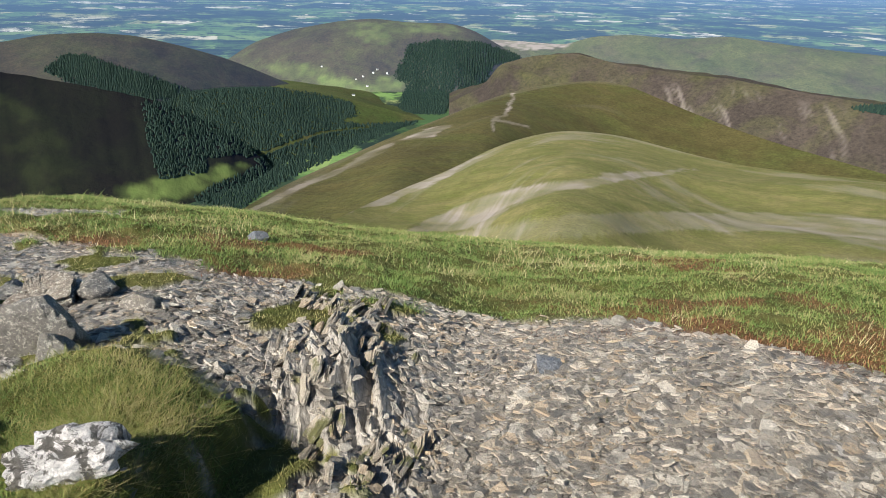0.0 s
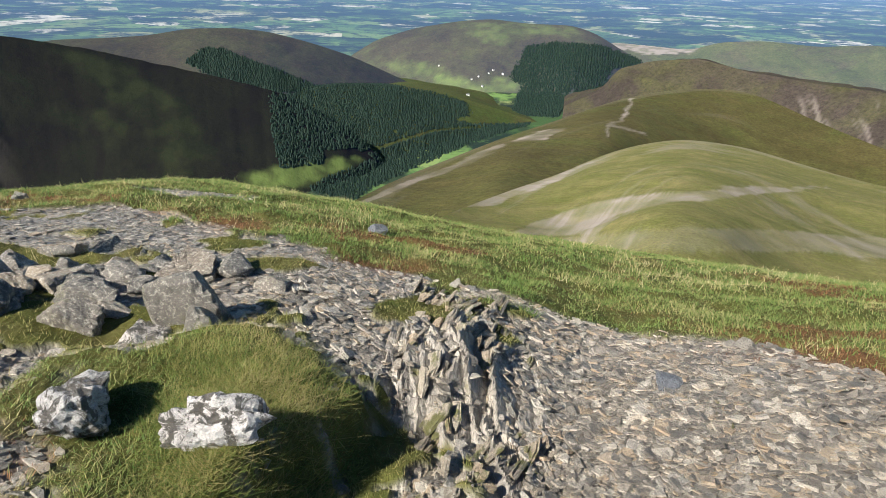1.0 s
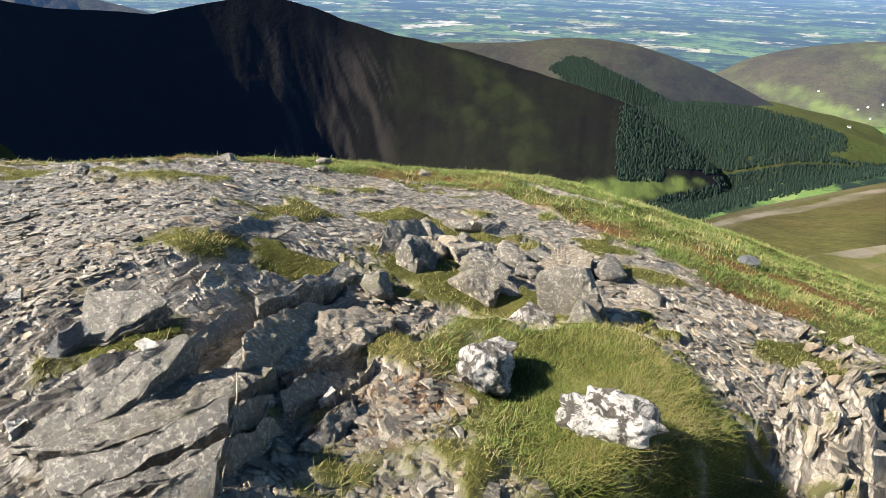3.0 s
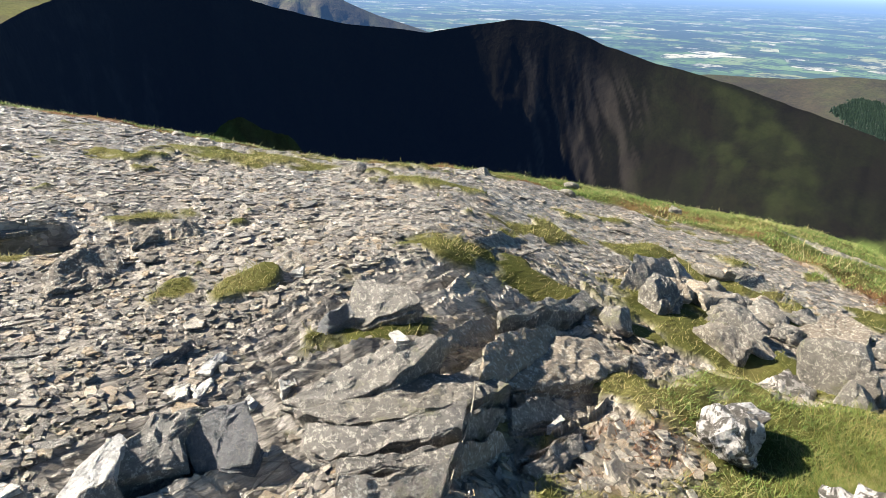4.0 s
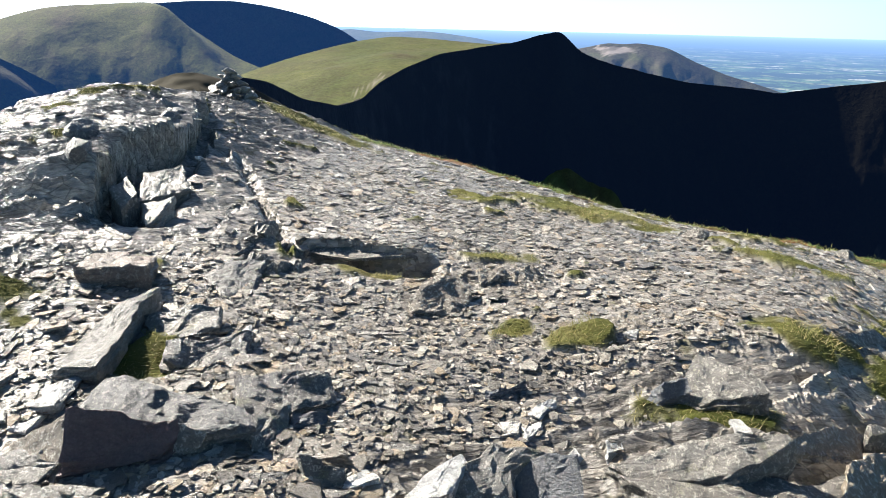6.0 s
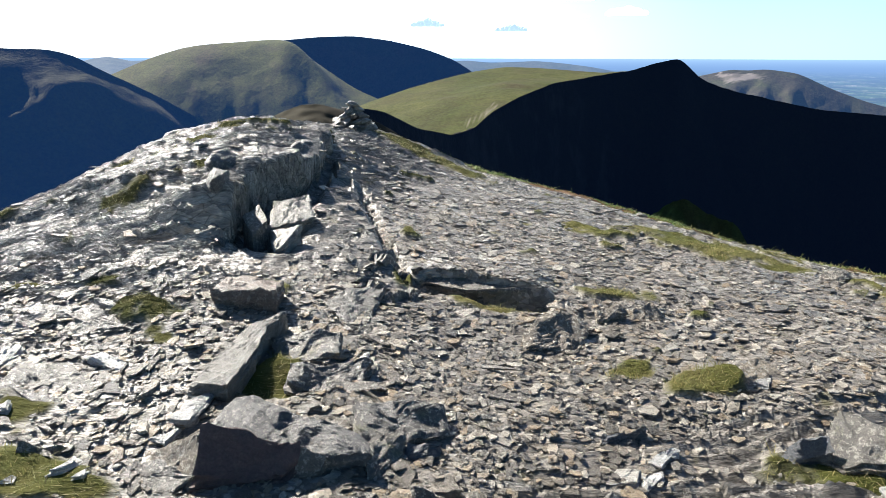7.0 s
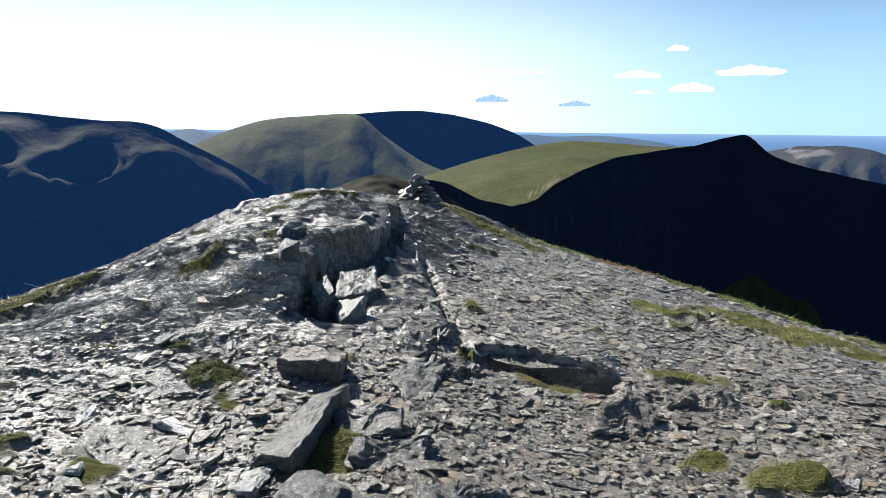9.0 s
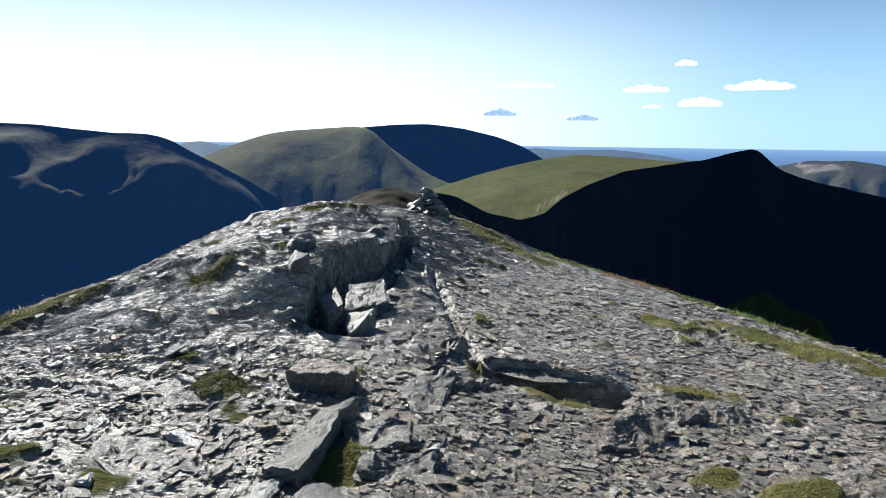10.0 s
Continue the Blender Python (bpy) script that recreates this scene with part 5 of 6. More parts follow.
block("grey slate block in stones", SLATE, [(-2.51, -1.03), (-2.58, -0.93), (-2.49, -0.92), (-2.41, -1.01)], 0.021, (-0.53, -0.60), 70)
block("smooth blue-grey slate face", BLUESLATE, [(-2.58, -0.91), (-2.60, -0.80), (-2.57, -0.80), (-2.54, -0.91)], 0.025, (-0.86, -0.33), 71)
block("dark slate slab among pale stones", SLATE, [(-2.64, -2.58), (-2.77, -2.62), (-2.83, -2.45), (-2.73, -2.22), (-2.69, -2.27), (-2.56, -2.48)], 0.028, (-0.21, -0.13), 72)
block("dark slate slab among pale stones", SLATE, [(-2.62, -2.81), (-2.66, -2.77), (-2.58, -2.65), (-2.48, -2.55), (-2.39, -2.60)], 0.024, (-0.05, -0.25), 73)
block("dark slate slab with a pale rim", SLATE, [(-3.29, -3.13), (-3.38, -2.99), (-3.34, -2.69), (-3.17, -2.39), (-3.17, -2.56), (-3.08, -2.86)], 0.042, (-0.22, 0.08), 74)
block("dark slate slab among pale stones", LICHENED, [(-3.13, -2.60), (-3.11, -2.34), (-3.03, -2.30), (-3.04, -2.50)], 0.002, (-0.57, 0.29), 75)
block("dark slate slab in moss", SLATE, [(-2.31, -1.86), (-2.31, -1.72), (-2.24, -1.57), (-2.21, -1.62), (-2.24, -1.85)], 0.008, (-0.77, 0.30), 76)
block("dark slate slab in moss", SLATE, [(-2.30, -2.23), (-2.37, -2.09), (-2.36, -2.08), (-2.27, -2.22)], 0.020, (-1.31, -0.86), 77)
block("square-cut pale slate block lying in a cleft", LOOSE, [(-4.53, -2.22), (-4.69, -2.01), (-4.96, -2.13), (-4.81, -2.30)], 0.085, (-0.28, -0.10), 78)
block("small dark slate block lying in a cleft", SLATE, [(-4.34, -2.27), (-4.45, -2.22), (-4.62, -2.34), (-4.50, -2.40)], 0.09, (-0.5, 0.1), 79)
block("slate block at the mouth of a cleft", LOOSE, [(-4.46, -2.19), (-4.40, -1.99), (-4.31, -2.03), (-4.27, -2.09)], 0.034, (-0.49, 0.33), 80)
block("broken slate block beside a mossy cleft", LOOSE, [(-3.59, -1.53), (-3.75, -1.46), (-3.81, -1.31), (-3.56, -1.31), (-3.42, -1.36)], 0.006, (-0.22, -0.14), 81)
block("wavy-bedded slate knob by a hollow", LICHENED, [(-3.58, -0.51), (-3.71, -0.42), (-3.80, -0.25), (-3.69, -0.23), (-3.56, -0.27), (-3.50, -0.50)], 0.034, (-0.47, -0.28), 82)
block("small slate knob among chips", LICHENED, [(-3.96, -0.15), (-4.02, -0.04), (-3.97, 0.00), (-3.89, -0.15)], 0.026, (-0.50, -0.20), 83)
block("small slate knob among chips", LICHENED, [(-4.03, 0.05), (-4.08, 0.15), (-4.03, 0.20), (-3.96, 0.05)], 0.024, (-0.52, -0.20), 84)
block("low slate hump beside a grass patch", LICHENED, [(-3.39, 0.42), (-3.45, 0.53), (-3.40, 0.59), (-3.36, 0.63), (-3.35, 0.42)], 0.020, (-0.64, 0.08), 85)
block("dark steep slate face", BLUESLATE, [(-2.82, -0.20), (-2.86, -0.07), (-2.88, -0.04), (-2.81, -0.18)], 0.024, (-0.13, -0.01), 86)
block("long dark slate slab with a pale upper edge", SLATE, [(-2.39, 0.22), (-2.39, 0.39), (-2.38, 0.53), (-2.33, 0.70), (-2.31, 0.71), (-2.27, 0.51), (-2.29, 0.42), (-2.34, 0.27)], 0.042, (-0.53, 0.39), 87)
block("broad grey lichened slab, cracked across", SLATE, [(-2.31, 0.24), (-2.25, 0.43), (-2.28, 0.68), (-2.26, 0.76), (-2.31, 0.92), (-2.22, 0.87), (-2.15, 0.90), (-2.10, 0.68), (-2.13, 0.49), (-2.21, 0.33)], -0.004, (-0.12, 0.03), 88)
block("long dark slate slab with a pale upper edge", SLATE, [(-2.21, 0.22), (-2.11, 0.35), (-2.01, 0.62), (-1.99, 0.64), (-1.95, 0.60), (-2.02, 0.41), (-2.08, 0.26), (-2.14, 0.21)], 0.023, (-0.55, 0.43), 89)
block("grey slate slab in stony turf", SLATE, [(-2.01, 0.26), (-1.95, 0.41), (-1.88, 0.56), (-1.86, 0.53), (-1.98, 0.27)], 0.024, (-0.78, 0.57), 90)
block("dark slate slab by the path", SLATE, [(-1.94, 0.22), (-1.89, 0.33), (-1.82, 0.50), (-1.79, 0.45), (-1.90, 0.21)], 0.023, (-1.31, 0.79), 91)
block("brown lichened slab, cracked across", LICHENED, [(-2.33, 0.96), (-2.44, 1.12), (-2.58, 1.48), (-2.46, 1.38), (-2.21, 0.95), (-2.21, 0.88)], 0.066, (-0.60, -0.60), 92)
block("brown lichened slab, cracked across", LICHENED, [(-2.23, 1.02), (-2.49, 1.46), (-2.48, 1.63), (-2.36, 1.76), (-2.25, 1.48), (-2.23, 1.21)], 0.054, (-0.21, -0.25), 93)
block("pale lichened ledge above a cracked slab", LICHENED, [(-2.43, 0.81), (-2.49, 0.90), (-2.62, 1.14), (-2.62, 1.24), (-2.54, 1.17), (-2.40, 0.80)], 0.014, (-0.90, -0.71), 94)
block("dark slate ledge with a shaded front", SLATE, [(-2.62, 1.25), (-2.90, 1.93), (-2.80, 1.94), (-2.77, 1.85), (-2.57, 1.22)], 0.078, (-0.31, -0.39), 95)
block("dark rumpled slate knob", SLATE, [(-2.79, 0.57), (-2.89, 0.65), (-2.74, 0.82), (-2.69, 0.84), (-2.72, 0.62)], 0.059, (-0.57, 0.47), 96)
block("smooth blue-grey slate face", BLUESLATE, [(-2.79, 0.45), (-2.78, 0.57), (-2.75, 0.58), (-2.76, 0.47)], 0.024, (-1.64, 0.54), 97)
block("lichened slate slab in turf", SLATE, [(-2.09, 0.93), (-2.14, 1.11), (-2.10, 1.20), (-2.09, 1.17), (-2.04, 0.91)], 0.035, (-1.08, -0.46), 98)
block("lichened slate slab in turf", SLATE, [(-1.99, 0.66), (-2.04, 0.77), (-2.08, 0.88), (-2.00, 0.76), (-1.95, 0.63)], 0.038, (-2.05, -1.29), 99)
block("lichened slate slab in turf", LICHENED, [(-1.88, 0.57), (-1.98, 0.81), (-1.97, 0.84), (-1.87, 0.60)], 0.016, (-2.19, -1.31), 100)
block("grey angular rock standing in turf", SLATE, [(-3.07, 2.39), (-3.23, 2.66), (-3.21, 2.91), (-3.11, 2.88), (-3.02, 2.58)], 0.072, (-0.79, -0.22), 101)
block("leaning slate fin in turf", SLATE, [(-1.90, 0.84), (-1.95, 1.03), (-1.95, 1.15), (-1.94, 1.01)], 0.036, (0.40, 0.01), 102)
block("leaning slate fin in turf", SLATE, [(-1.89, 1.11), (-1.93, 1.32), (-1.94, 1.40), (-1.91, 1.36), (-1.87, 1.22)], 0.024, (-2.11, -0.28), 103)
block("tilted pale slate slab, whitened to look sunlit", PALE_SHINE, [(-2.21, -0.49), (-2.28, -0.40), (-2.32, -0.33), (-2.28, -0.31), (-2.20, -0.37), (-2.15, -0.46)], 0.081, (-0.30, 0.30), 104)
block("grey slate block beside a whitened slab", SLATE, [(-2.21, -0.36), (-2.28, -0.30), (-2.33, -0.22), (-2.30, -0.06), (-2.27, -0.17), (-2.21, -0.17), (-2.22, -0.27)], 0.087, (-0.95, 0.02), 105)
block("smooth blue-grey slate block", BLUESLATE, [(-2.28, -0.16), (-2.29, -0.05), (-2.26, 0.03), (-2.19, 0.04), (-2.16, 0.01), (-2.21, -0.13), (-2.25, -0.14)], 0.072, (-1.09, 0.44), 106)
block("grey slate block beside a whitened slab", SLATE, [(-2.13, -0.49), (-2.15, -0.47), (-2.19, -0.36), (-2.15, -0.34), (-2.10, -0.33)], 0.023, (-1.05, -0.01), 107)
block("pale slate slab among chips", LOOSE, [(-2.46, -0.87), (-2.43, -0.74), (-2.39, -0.70), (-2.41, -0.83)], 0.025, (-0.93, 0.37), 108)
block("grey slate block among chips", SLATE, [(-2.34, -0.84), (-2.32, -0.70), (-2.30, -0.71), (-2.30, -0.81)], 0.023, (-1.87, 0.21), 109)


block("low lichened slab in turf", LICHENED, [(-2.48, 3.30), (-2.53, 3.75), (-2.26, 3.61), (-2.18, 3.39), (-2.32, 3.26)], 0.055, (0.08, 0.06), 122)
block("grey slate rock in turf", SLATE, [(-3.33, 1.53), (-3.48, 1.79), (-3.53, 2.06), (-3.44, 2.01), (-3.30, 1.66)], 0.042, (-0.63, -0.57), 123)
block("dark slate fin leaning in turf", SLATE, [(-1.87, 0.84), (-1.91, 1.00), (-1.93, 1.11), (-1.88, 1.09), (-1.83, 0.90)], 0.047, (-0.76, -0.13), 124)
block("grey slate slab in mossy turf", SLATE, [(-1.77, 0.91), (-1.76, 1.06), (-1.64, 1.16), (-1.57, 1.07)], 0.029, (-0.49, 0.20), 125)

# craggy rocks of the knoll, and those along the lip of the cleft
crag = np.random.default_rng(31)
for k in range(26):
    u, v = crag.uniform(-1, 1), crag.uniform(-1, 1)
    x, y, w = -2.88 + 0.48 * u - 0.12 * v, 3.02 + 0.62 * v, crag.uniform(0.15, 0.34)
    boulder("rock", "craggy lichened slate rock in mossy turf", (SLATE, LICHENED, SLATE, SLATE)[k % 4], x, y, (w, w * crag.uniform(0.6, 0.9), w * crag.uniform(0.5, 0.8)), crag.uniform(0, 180), 600 + k, 0.50, 7, 0.12, crag.uniform(-25, 25))["group"] = "rocks of the knoll"
for k in range(9):
    x = -4.30 - 0.27 * k
    y = float(cleft_line(np.array([x]), np.array([0.0]))[0]) - 0.02 + 0.05 * crag.normal()
    w = crag.uniform(0.16, 0.30) * (1.0 if x > -5.4 else 0.75)
    boulder("rock", "broken slate rock on the lip of a cleft", DARKSLATE, x, y - 0.05, (w * 1.5, w * 0.7, w * 0.7), crag.uniform(-10, 30), 640 + k, 0.66, 7, 0.08, crag.uniform(-25, 10))["group"] = "rocks along the cleft"
for x, y, w in ((-5.21, 5.24, 0.26), (-5.85, 3.13, 0.24), (-6.05, 4.44, 0.20), (-5.22, 2.96, 0.20), (-5.4, 5.42, 0.20), (-5.57, 3.99, 0.16), (-5.09, 1.51, 0.22), (-7.5, 0.53, 0.18)):
    boulder("rock", "weathered slate rock on the grassy rim", SLATE, x, y, (w * 0.9, w * 0.6, w * 0.5), crag.uniform(0, 180), int(800 + 100 * w + 7 * x), 0.48, 8, 0.10)

# ---------------------------------------------------------------- bedded rock
def plate_mesh(seed, mat):
    """A larger loose slate with two split beds and chipped edges."""
    rng = np.random.default_rng(seed)
    k = int(rng.integers(5, 8))
    a = np.sort(rng.uniform(0, 1, k) * 0.85 + np.arange(k)) / k * 2 * np.pi
    r = rng.uniform(0.5, 1.15, k)
    ring = np.stack([r * np.cos(a), r * np.sin(a) * rng.uniform(0.45, 0.8)], -1)
    levels = [(1.0, -0.5), (1.02, 0.0), (0.95, 0.05), (0.93, 0.44), (0.86, 0.5)]
    v = np.concatenate([np.c_[ring * s + 0.02 * rng.normal(size=ring.shape), np.full(k, z) + 0.05 * rng.normal(size=k)] for s, z in levels])
    i = np.arange(k)
    j = (i + 1) % k
    f = []
    for L in range(len(levels) - 1):
        f += [np.stack([L * k + i, L * k + j, (L + 1) * k + j], -1), np.stack([L * k + i, (L + 1) * k + j, (L + 1) * k + i], -1)]
    t = (len(levels) - 1) * k
    f.append(np.stack([np.full(k - 2, t), t + i[1:-1], t + i[2:]], -1))
    return mesh_from("slate", v, np.concatenate(f), mat)


def ledge_mesh(seed, mat, k=13):
    """A broken bed of slate, one unit long and wide: ragged outline, split into leaves at its sides, uneven face."""
    rng = np.random.default_rng(seed)
    a = (np.arange(k) + rng.uniform(-0.3, 0.3, k)) / k * 2 * np.pi
    p = 0.62
    ring = np.stack([np.sign(np.cos(a)) * np.abs(np.cos(a)) ** p, np.sign(np.sin(a)) * np.abs(np.sin(a)) ** p], -1) * rng.uniform(0.78, 1.05, (k, 1)) * 0.5
    levels = [(1.0, -0.5)]
    z = -0.5
    for _ in range(3):
        o = rng.uniform(0.93, 1.03)
        levels += [(o, z + 0.03), (o * rng.uniform(0.985, 1.0), z + 0.30)]
        z += 0.33
    levels += [(0.9, 0.5), (0.6, 0.53), (0.3, 0.5)]
    v = np.concatenate([np.c_[ring * s + 0.012 * rng.normal(size=ring.shape), np.full(k, h) + 0.06 * rng.normal(size=k)] for s, h in levels] + [np.array([[0, 0, 0.5]])])
    i = np.arange(k)
    j = (i + 1) % k
    f = []
    for L in range(len(levels) - 1):
        f += [np.stack([L * k + i, L * k + j, (L + 1) * k + j], -1), np.stack([L * k + i, (L + 1) * k + j, (L + 1) * k + i], -1)]
    t = (len(levels) - 1) * k
    f.append(np.stack([t + i, t + j, np.full(k, len(v) - 1)], -1))
    return mesh_from("bed", v, np.concatenate(f), mat)


def beds(name, label, meshes, count, x0, x1, y0, y1, length, deep, thick, dip, strike=0.0, seed=1, test=None, sink=0.35, steep=10.0, spread=9.0, vary=1.0):
    """Beds of rock breaking out of the ground over a stretch of plan, all dipping one way."""
    rng = np.random.default_rng(seed)
    whole = tagged(new(name), label, "rock outcrop")
    whole.location = ((x0 + x1) / 2, (y0 + y1) / 2, at_height((x0 + x1) / 2, (y0 + y1) / 2) - 0.2)
    back = Matrix.Translation(whole.location).inverted()
    made = 0
    for _ in range(count * 6):
        if made >= count:
            break
        x, y = rng.uniform(x0, x1), rng.uniform(y0, y1)
        if float(turf(np.array([x]), np.array([y]))[0][0]) > 0.5 or (test and not test(x, y)):
            continue
        l, d, t = length * math.exp(vary * 0.4 * rng.normal()), deep * math.exp(vary * 0.35 * rng.normal()), thick * math.exp(vary * 0.3 * rng.normal())
        tip = dip + steep * rng.normal()
        ob = part("bed", meshes[int(rng.integers(len(meshes)))], whole)
        up = d * 0.5 * math.sin(radians(abs(tip))) * (1 - 2 * sink)
        ob.matrix_basis = (back @ Matrix.Translation((x, y, at_height(x, y) + up - 0.3 * t)) @ Matrix.Rotation(radians(strike + spread * rng.normal()), 4, "Z")
                           @ Matrix.Rotation(radians(tip), 4, "Y") @ Matrix.Rotation(radians(5 * rng.normal()), 4, "X") @ Matrix.Diagonal((d, l, t, 1)))
        made += 1
    return whole


BEDS = [ledge_mesh(400 + k, SLATE) for k in range(9)]


def fin_mesh(seed, mat):
    me = plate_mesh(seed, mat)
    me.transform(Matrix.Rotation(radians(90), 4, "Z") @ Matrix.Diagonal((0.55, 0.75, 1, 1)))
    return me


FINS = [fin_mesh(430 + k, FINROCK) for k in range(12)]
LEAVES = [fin_mesh(450 + k, SLATE) for k in range(10)]
def on_hump(x, y, much=1.0):
    return abs(x + 0.50 + 0.18 * (y - 2.8)) < much * (0.30 + 0.05 * (4.0 - y)) and (x > -0.66 or y > 2.6)


beds("outcrop", "jagged outcrop of thin mossy slate fins", FINS, 50, -1.15, 0.25, 1.5, 4.0, 0.17, 0.09, 0.014, -50, -8, 3, on_hump, 0.62, 16, 14, 1.1)
tan_rock = tagged(new("outcrop"), "weathered tan slate in upright mossy bundles", "rock outcrop")
tan_rock.location = (-0.5, 2.8, at_height(-0.5, 2.8) - 0.1)
pile = np.random.default_rng(77)
bundles = 0
while bundles < 44:
    lx, ly = pile.uniform(-1.15, 0.25), pile.uniform(1.55, 3.95)
    if not on_hump(lx, ly):
        continue
    strike, dip = pile.normal(-8, 16), pile.normal(-50, 10)
    tall, leaf_t = pile.uniform(0.11, 0.20), pile.uniform(0.016, 0.030)
    for k in range(int(pile.integers(3, 7))):
        leaf = part("leaf", FINS[int(pile.integers(len(FINS)))], tan_rock)
        step = k * leaf_t * 1.05
        gx0, gy0 = lx + step * math.cos(radians(strike)), ly + step * math.sin(radians(strike)) + pile.normal(0, 0.02)
        leaf.matrix_basis = (Matrix.Translation(tan_rock.location).inverted() @ Matrix.Translation((gx0, gy0, at_height(gx0, gy0) - 0.035 + pile.uniform(-0.02, 0.02))) @ Matrix.Rotation(radians(strike + pile.normal(0, 4)), 4, "Z")
                             @ Matrix.Rotation(radians(dip + pile.normal(0, 3)), 4, "Y") @ Matrix.Diagonal((tall, tall * pile.uniform(0.9, 1.7), leaf_t, 1)))
    bundles += 1
beds("outcrop", "low slate fins breaking from the stony slope", FINS, 60, 0.1, 2.2, 1.3, 3.1, 0.14, 0.05, 0.012, -40, -20, 4, None, 0.66, 12)
def off_slabs(x, y):
    return float(slab_zone(np.array([x]), np.array([y]))[0]) < 0.3


beds("bedrock", "thin broken slate leaves along the path", LEAVES, 60, -3.6, -1.8, -0.9, 2.0, 0.16, 0.05, 0.010, 24, 0, 15, off_slabs, 0.5, 12)
beds("bedrock", "grey slate beds on the stony ridge", LEAVES, 100, -7.5, -3.0, -1.4, 2.2, 0.20, 0.05, 0.010, 18, 0, 6, None, 0.6, 8)
beds("bedrock", "pale slate beds of the rock dome", LEAVES, 24, -8.8, -3.6, -4.6, -1.9, 0.26, 0.055, 0.012, 20, 14, 7, None, 0.75, 7)
beds("bedrock", "lichened slate beds in the turf", BEDS, 26, -3.5, -2.4, 2.6, 3.9, 0.26, 0.14, 0.035, 30, 10, 8, None, 0.5, 10)
beds("bedrock", "slate beds beside the reddish block", LEAVES, 40, -2.9, -1.7, -2.6, -0.5, 0.20, 0.08, 0.018, 24, 0, 9, None, 0.5, 10)

beds("bedrock", "upright slate flakes along the rim of the dome", LEAVES, 60, -9.4, -7.6, -5.2, -3.3, 0.20, 0.15, 0.035, 48, 20, 10, None, 0.42, 14)
beds("bedrock", "slate flakes standing in a mossy cleft", LEAVES, 22, -4.35, -3.75, -1.45, -1.1, 0.16, 0.14, 0.025, 62, 75, 12, lambda x, y: True, 0.45, 14)

roof_of_hollow = tagged(new("rock", BEDS[2]), "thin slate slab overhanging a dark hollow", "rock")
roof_of_hollow.matrix_world = Matrix.Translation((-4.26, -0.82, at_height(-4.38, -0.82) - 0.045)) @ Matrix.Rotation(radians(4), 4, "Z") @ Matrix.Rotation(radians(14), 4, "Y") @ Matrix.Diagonal((0.24, 0.66, 0.02, 1))

# a dry stem lying over the slabs
def stem(name, label, a, b, thick, mat):
    a, b = Vector(a), Vector(b)
    n, k = 10, 6
    v = []
    for i in range(n):
        t = i / (n - 1)
        c = a.lerp(b, t) + Vector((0.012 * math.sin(2.4 * t), 0.01 * math.sin(5 * t), 0.02 * math.sin(math.pi * t)))
        r = thick * (1 - 0.45 * t)
        v += [(c.x + r * math.cos(2 * math.pi * j / k), c.y, c.z + r * math.sin(2 * math.pi * j / k)) for j in range(k)]
    f = [(i * k + j, i * k + (j + 1) % k, (i + 1) * k + (j + 1) % k, (i + 1) * k + j) for i in range(n - 1) for j in range(k)]
    return tagged(new(name, mesh_from(name, np.array(v), np.array(f), mat, True)), label, "plant")


STRAW = stone_material("dry_stem", (0.42, 0.38, 0.28), (0.50, 0.45, 0.35), (0.58, 0.53, 0.42), (0.5, 0.42, 0.3), lichen=0.0, rough=0.7)
stem("dry_stem", "pale dry stalk lying across slate slabs", (-2.17, 0.81, at_height(-2.17, 0.81) + 0.10), (-1.79, 0.50, at_height(-1.79, 0.50) + 0.03), 0.006, STRAW)

# ---------------------------------------------------------------- the cairn
cairn = tagged(new("cairn"), "small cairn of piled pale slate stones", "cairn")
cx, cy = -9.75, -3.18
cairn.location = (cx, cy, at_height(cx, cy))
crng = np.random.default_rng(5)
CAIRN_STONES = [mesh_from("stone", *rock_form(200 + k, (0.21, 0.15, 0.11), 9, 0.03, ICO3), LOOSE) for k in range(6)]
for level, (count, ring_r) in enumerate([(11, 0.26), (9, 0.19), (6, 0.13), (4, 0.075), (2, 0.02)]):
    for k in range(count):
        a = 2 * math.pi * (k + crng.uniform(0, 0.6)) / count + level
        st = part("stone", CAIRN_STONES[(k + level) % 6], cairn)
        s = crng.uniform(0.85, 1.15) * (1.0 if level < 4 else 0.8)
        st.matrix_basis = pose(ring_r * math.cos(a), ring_r * math.sin(a), 0.03 + 0.078 * level, crng.uniform(-20, 20), crng.uniform(-20, 20), math.degrees(a)) @ Matrix.Scale(s, 4)
for k in range(7):
    a = 2 * math.pi * k / 7
    st = part("stone", CAIRN_STONES[k % 6], cairn)
    st.matrix_basis = pose(0.09 * math.cos(a), 0.09 * math.sin(a), 0.02 + 0.025 * k, 15, 5, 50 * k)

# ---------------------------------------------------------------- loose slates
def chip_template(rng, k=5):
    a = np.sort(rng.uniform(0, 1, k) * 0.55 + np.arange(k)) / k * 2 * np.pi
    r = rng.uniform(0.6, 1.1, k)
    ring = np.stack([r * np.cos(a), r * np.sin(a) * rng.uniform(0.6, 1.0)], -1)
    top = np.c_[ring * 0.93, np.full(k, 0.5) + rng.uniform(-0.12, 0.12, k)]
    low = np.c_[ring, np.full(k, -0.5)]
    v = np.r_[low, top]
    f = [(i, (i + 1) % k, k + (i + 1) % k) for i in range(k)] + [(i, k + (i + 1) % k, k + i) for i in range(k)] + [(k, k + i, k + i + 1) for i in range(1, k - 1)]
    return v, np.array(f)


TEMPLATES = [chip_template(RNG) for _ in range(24)]


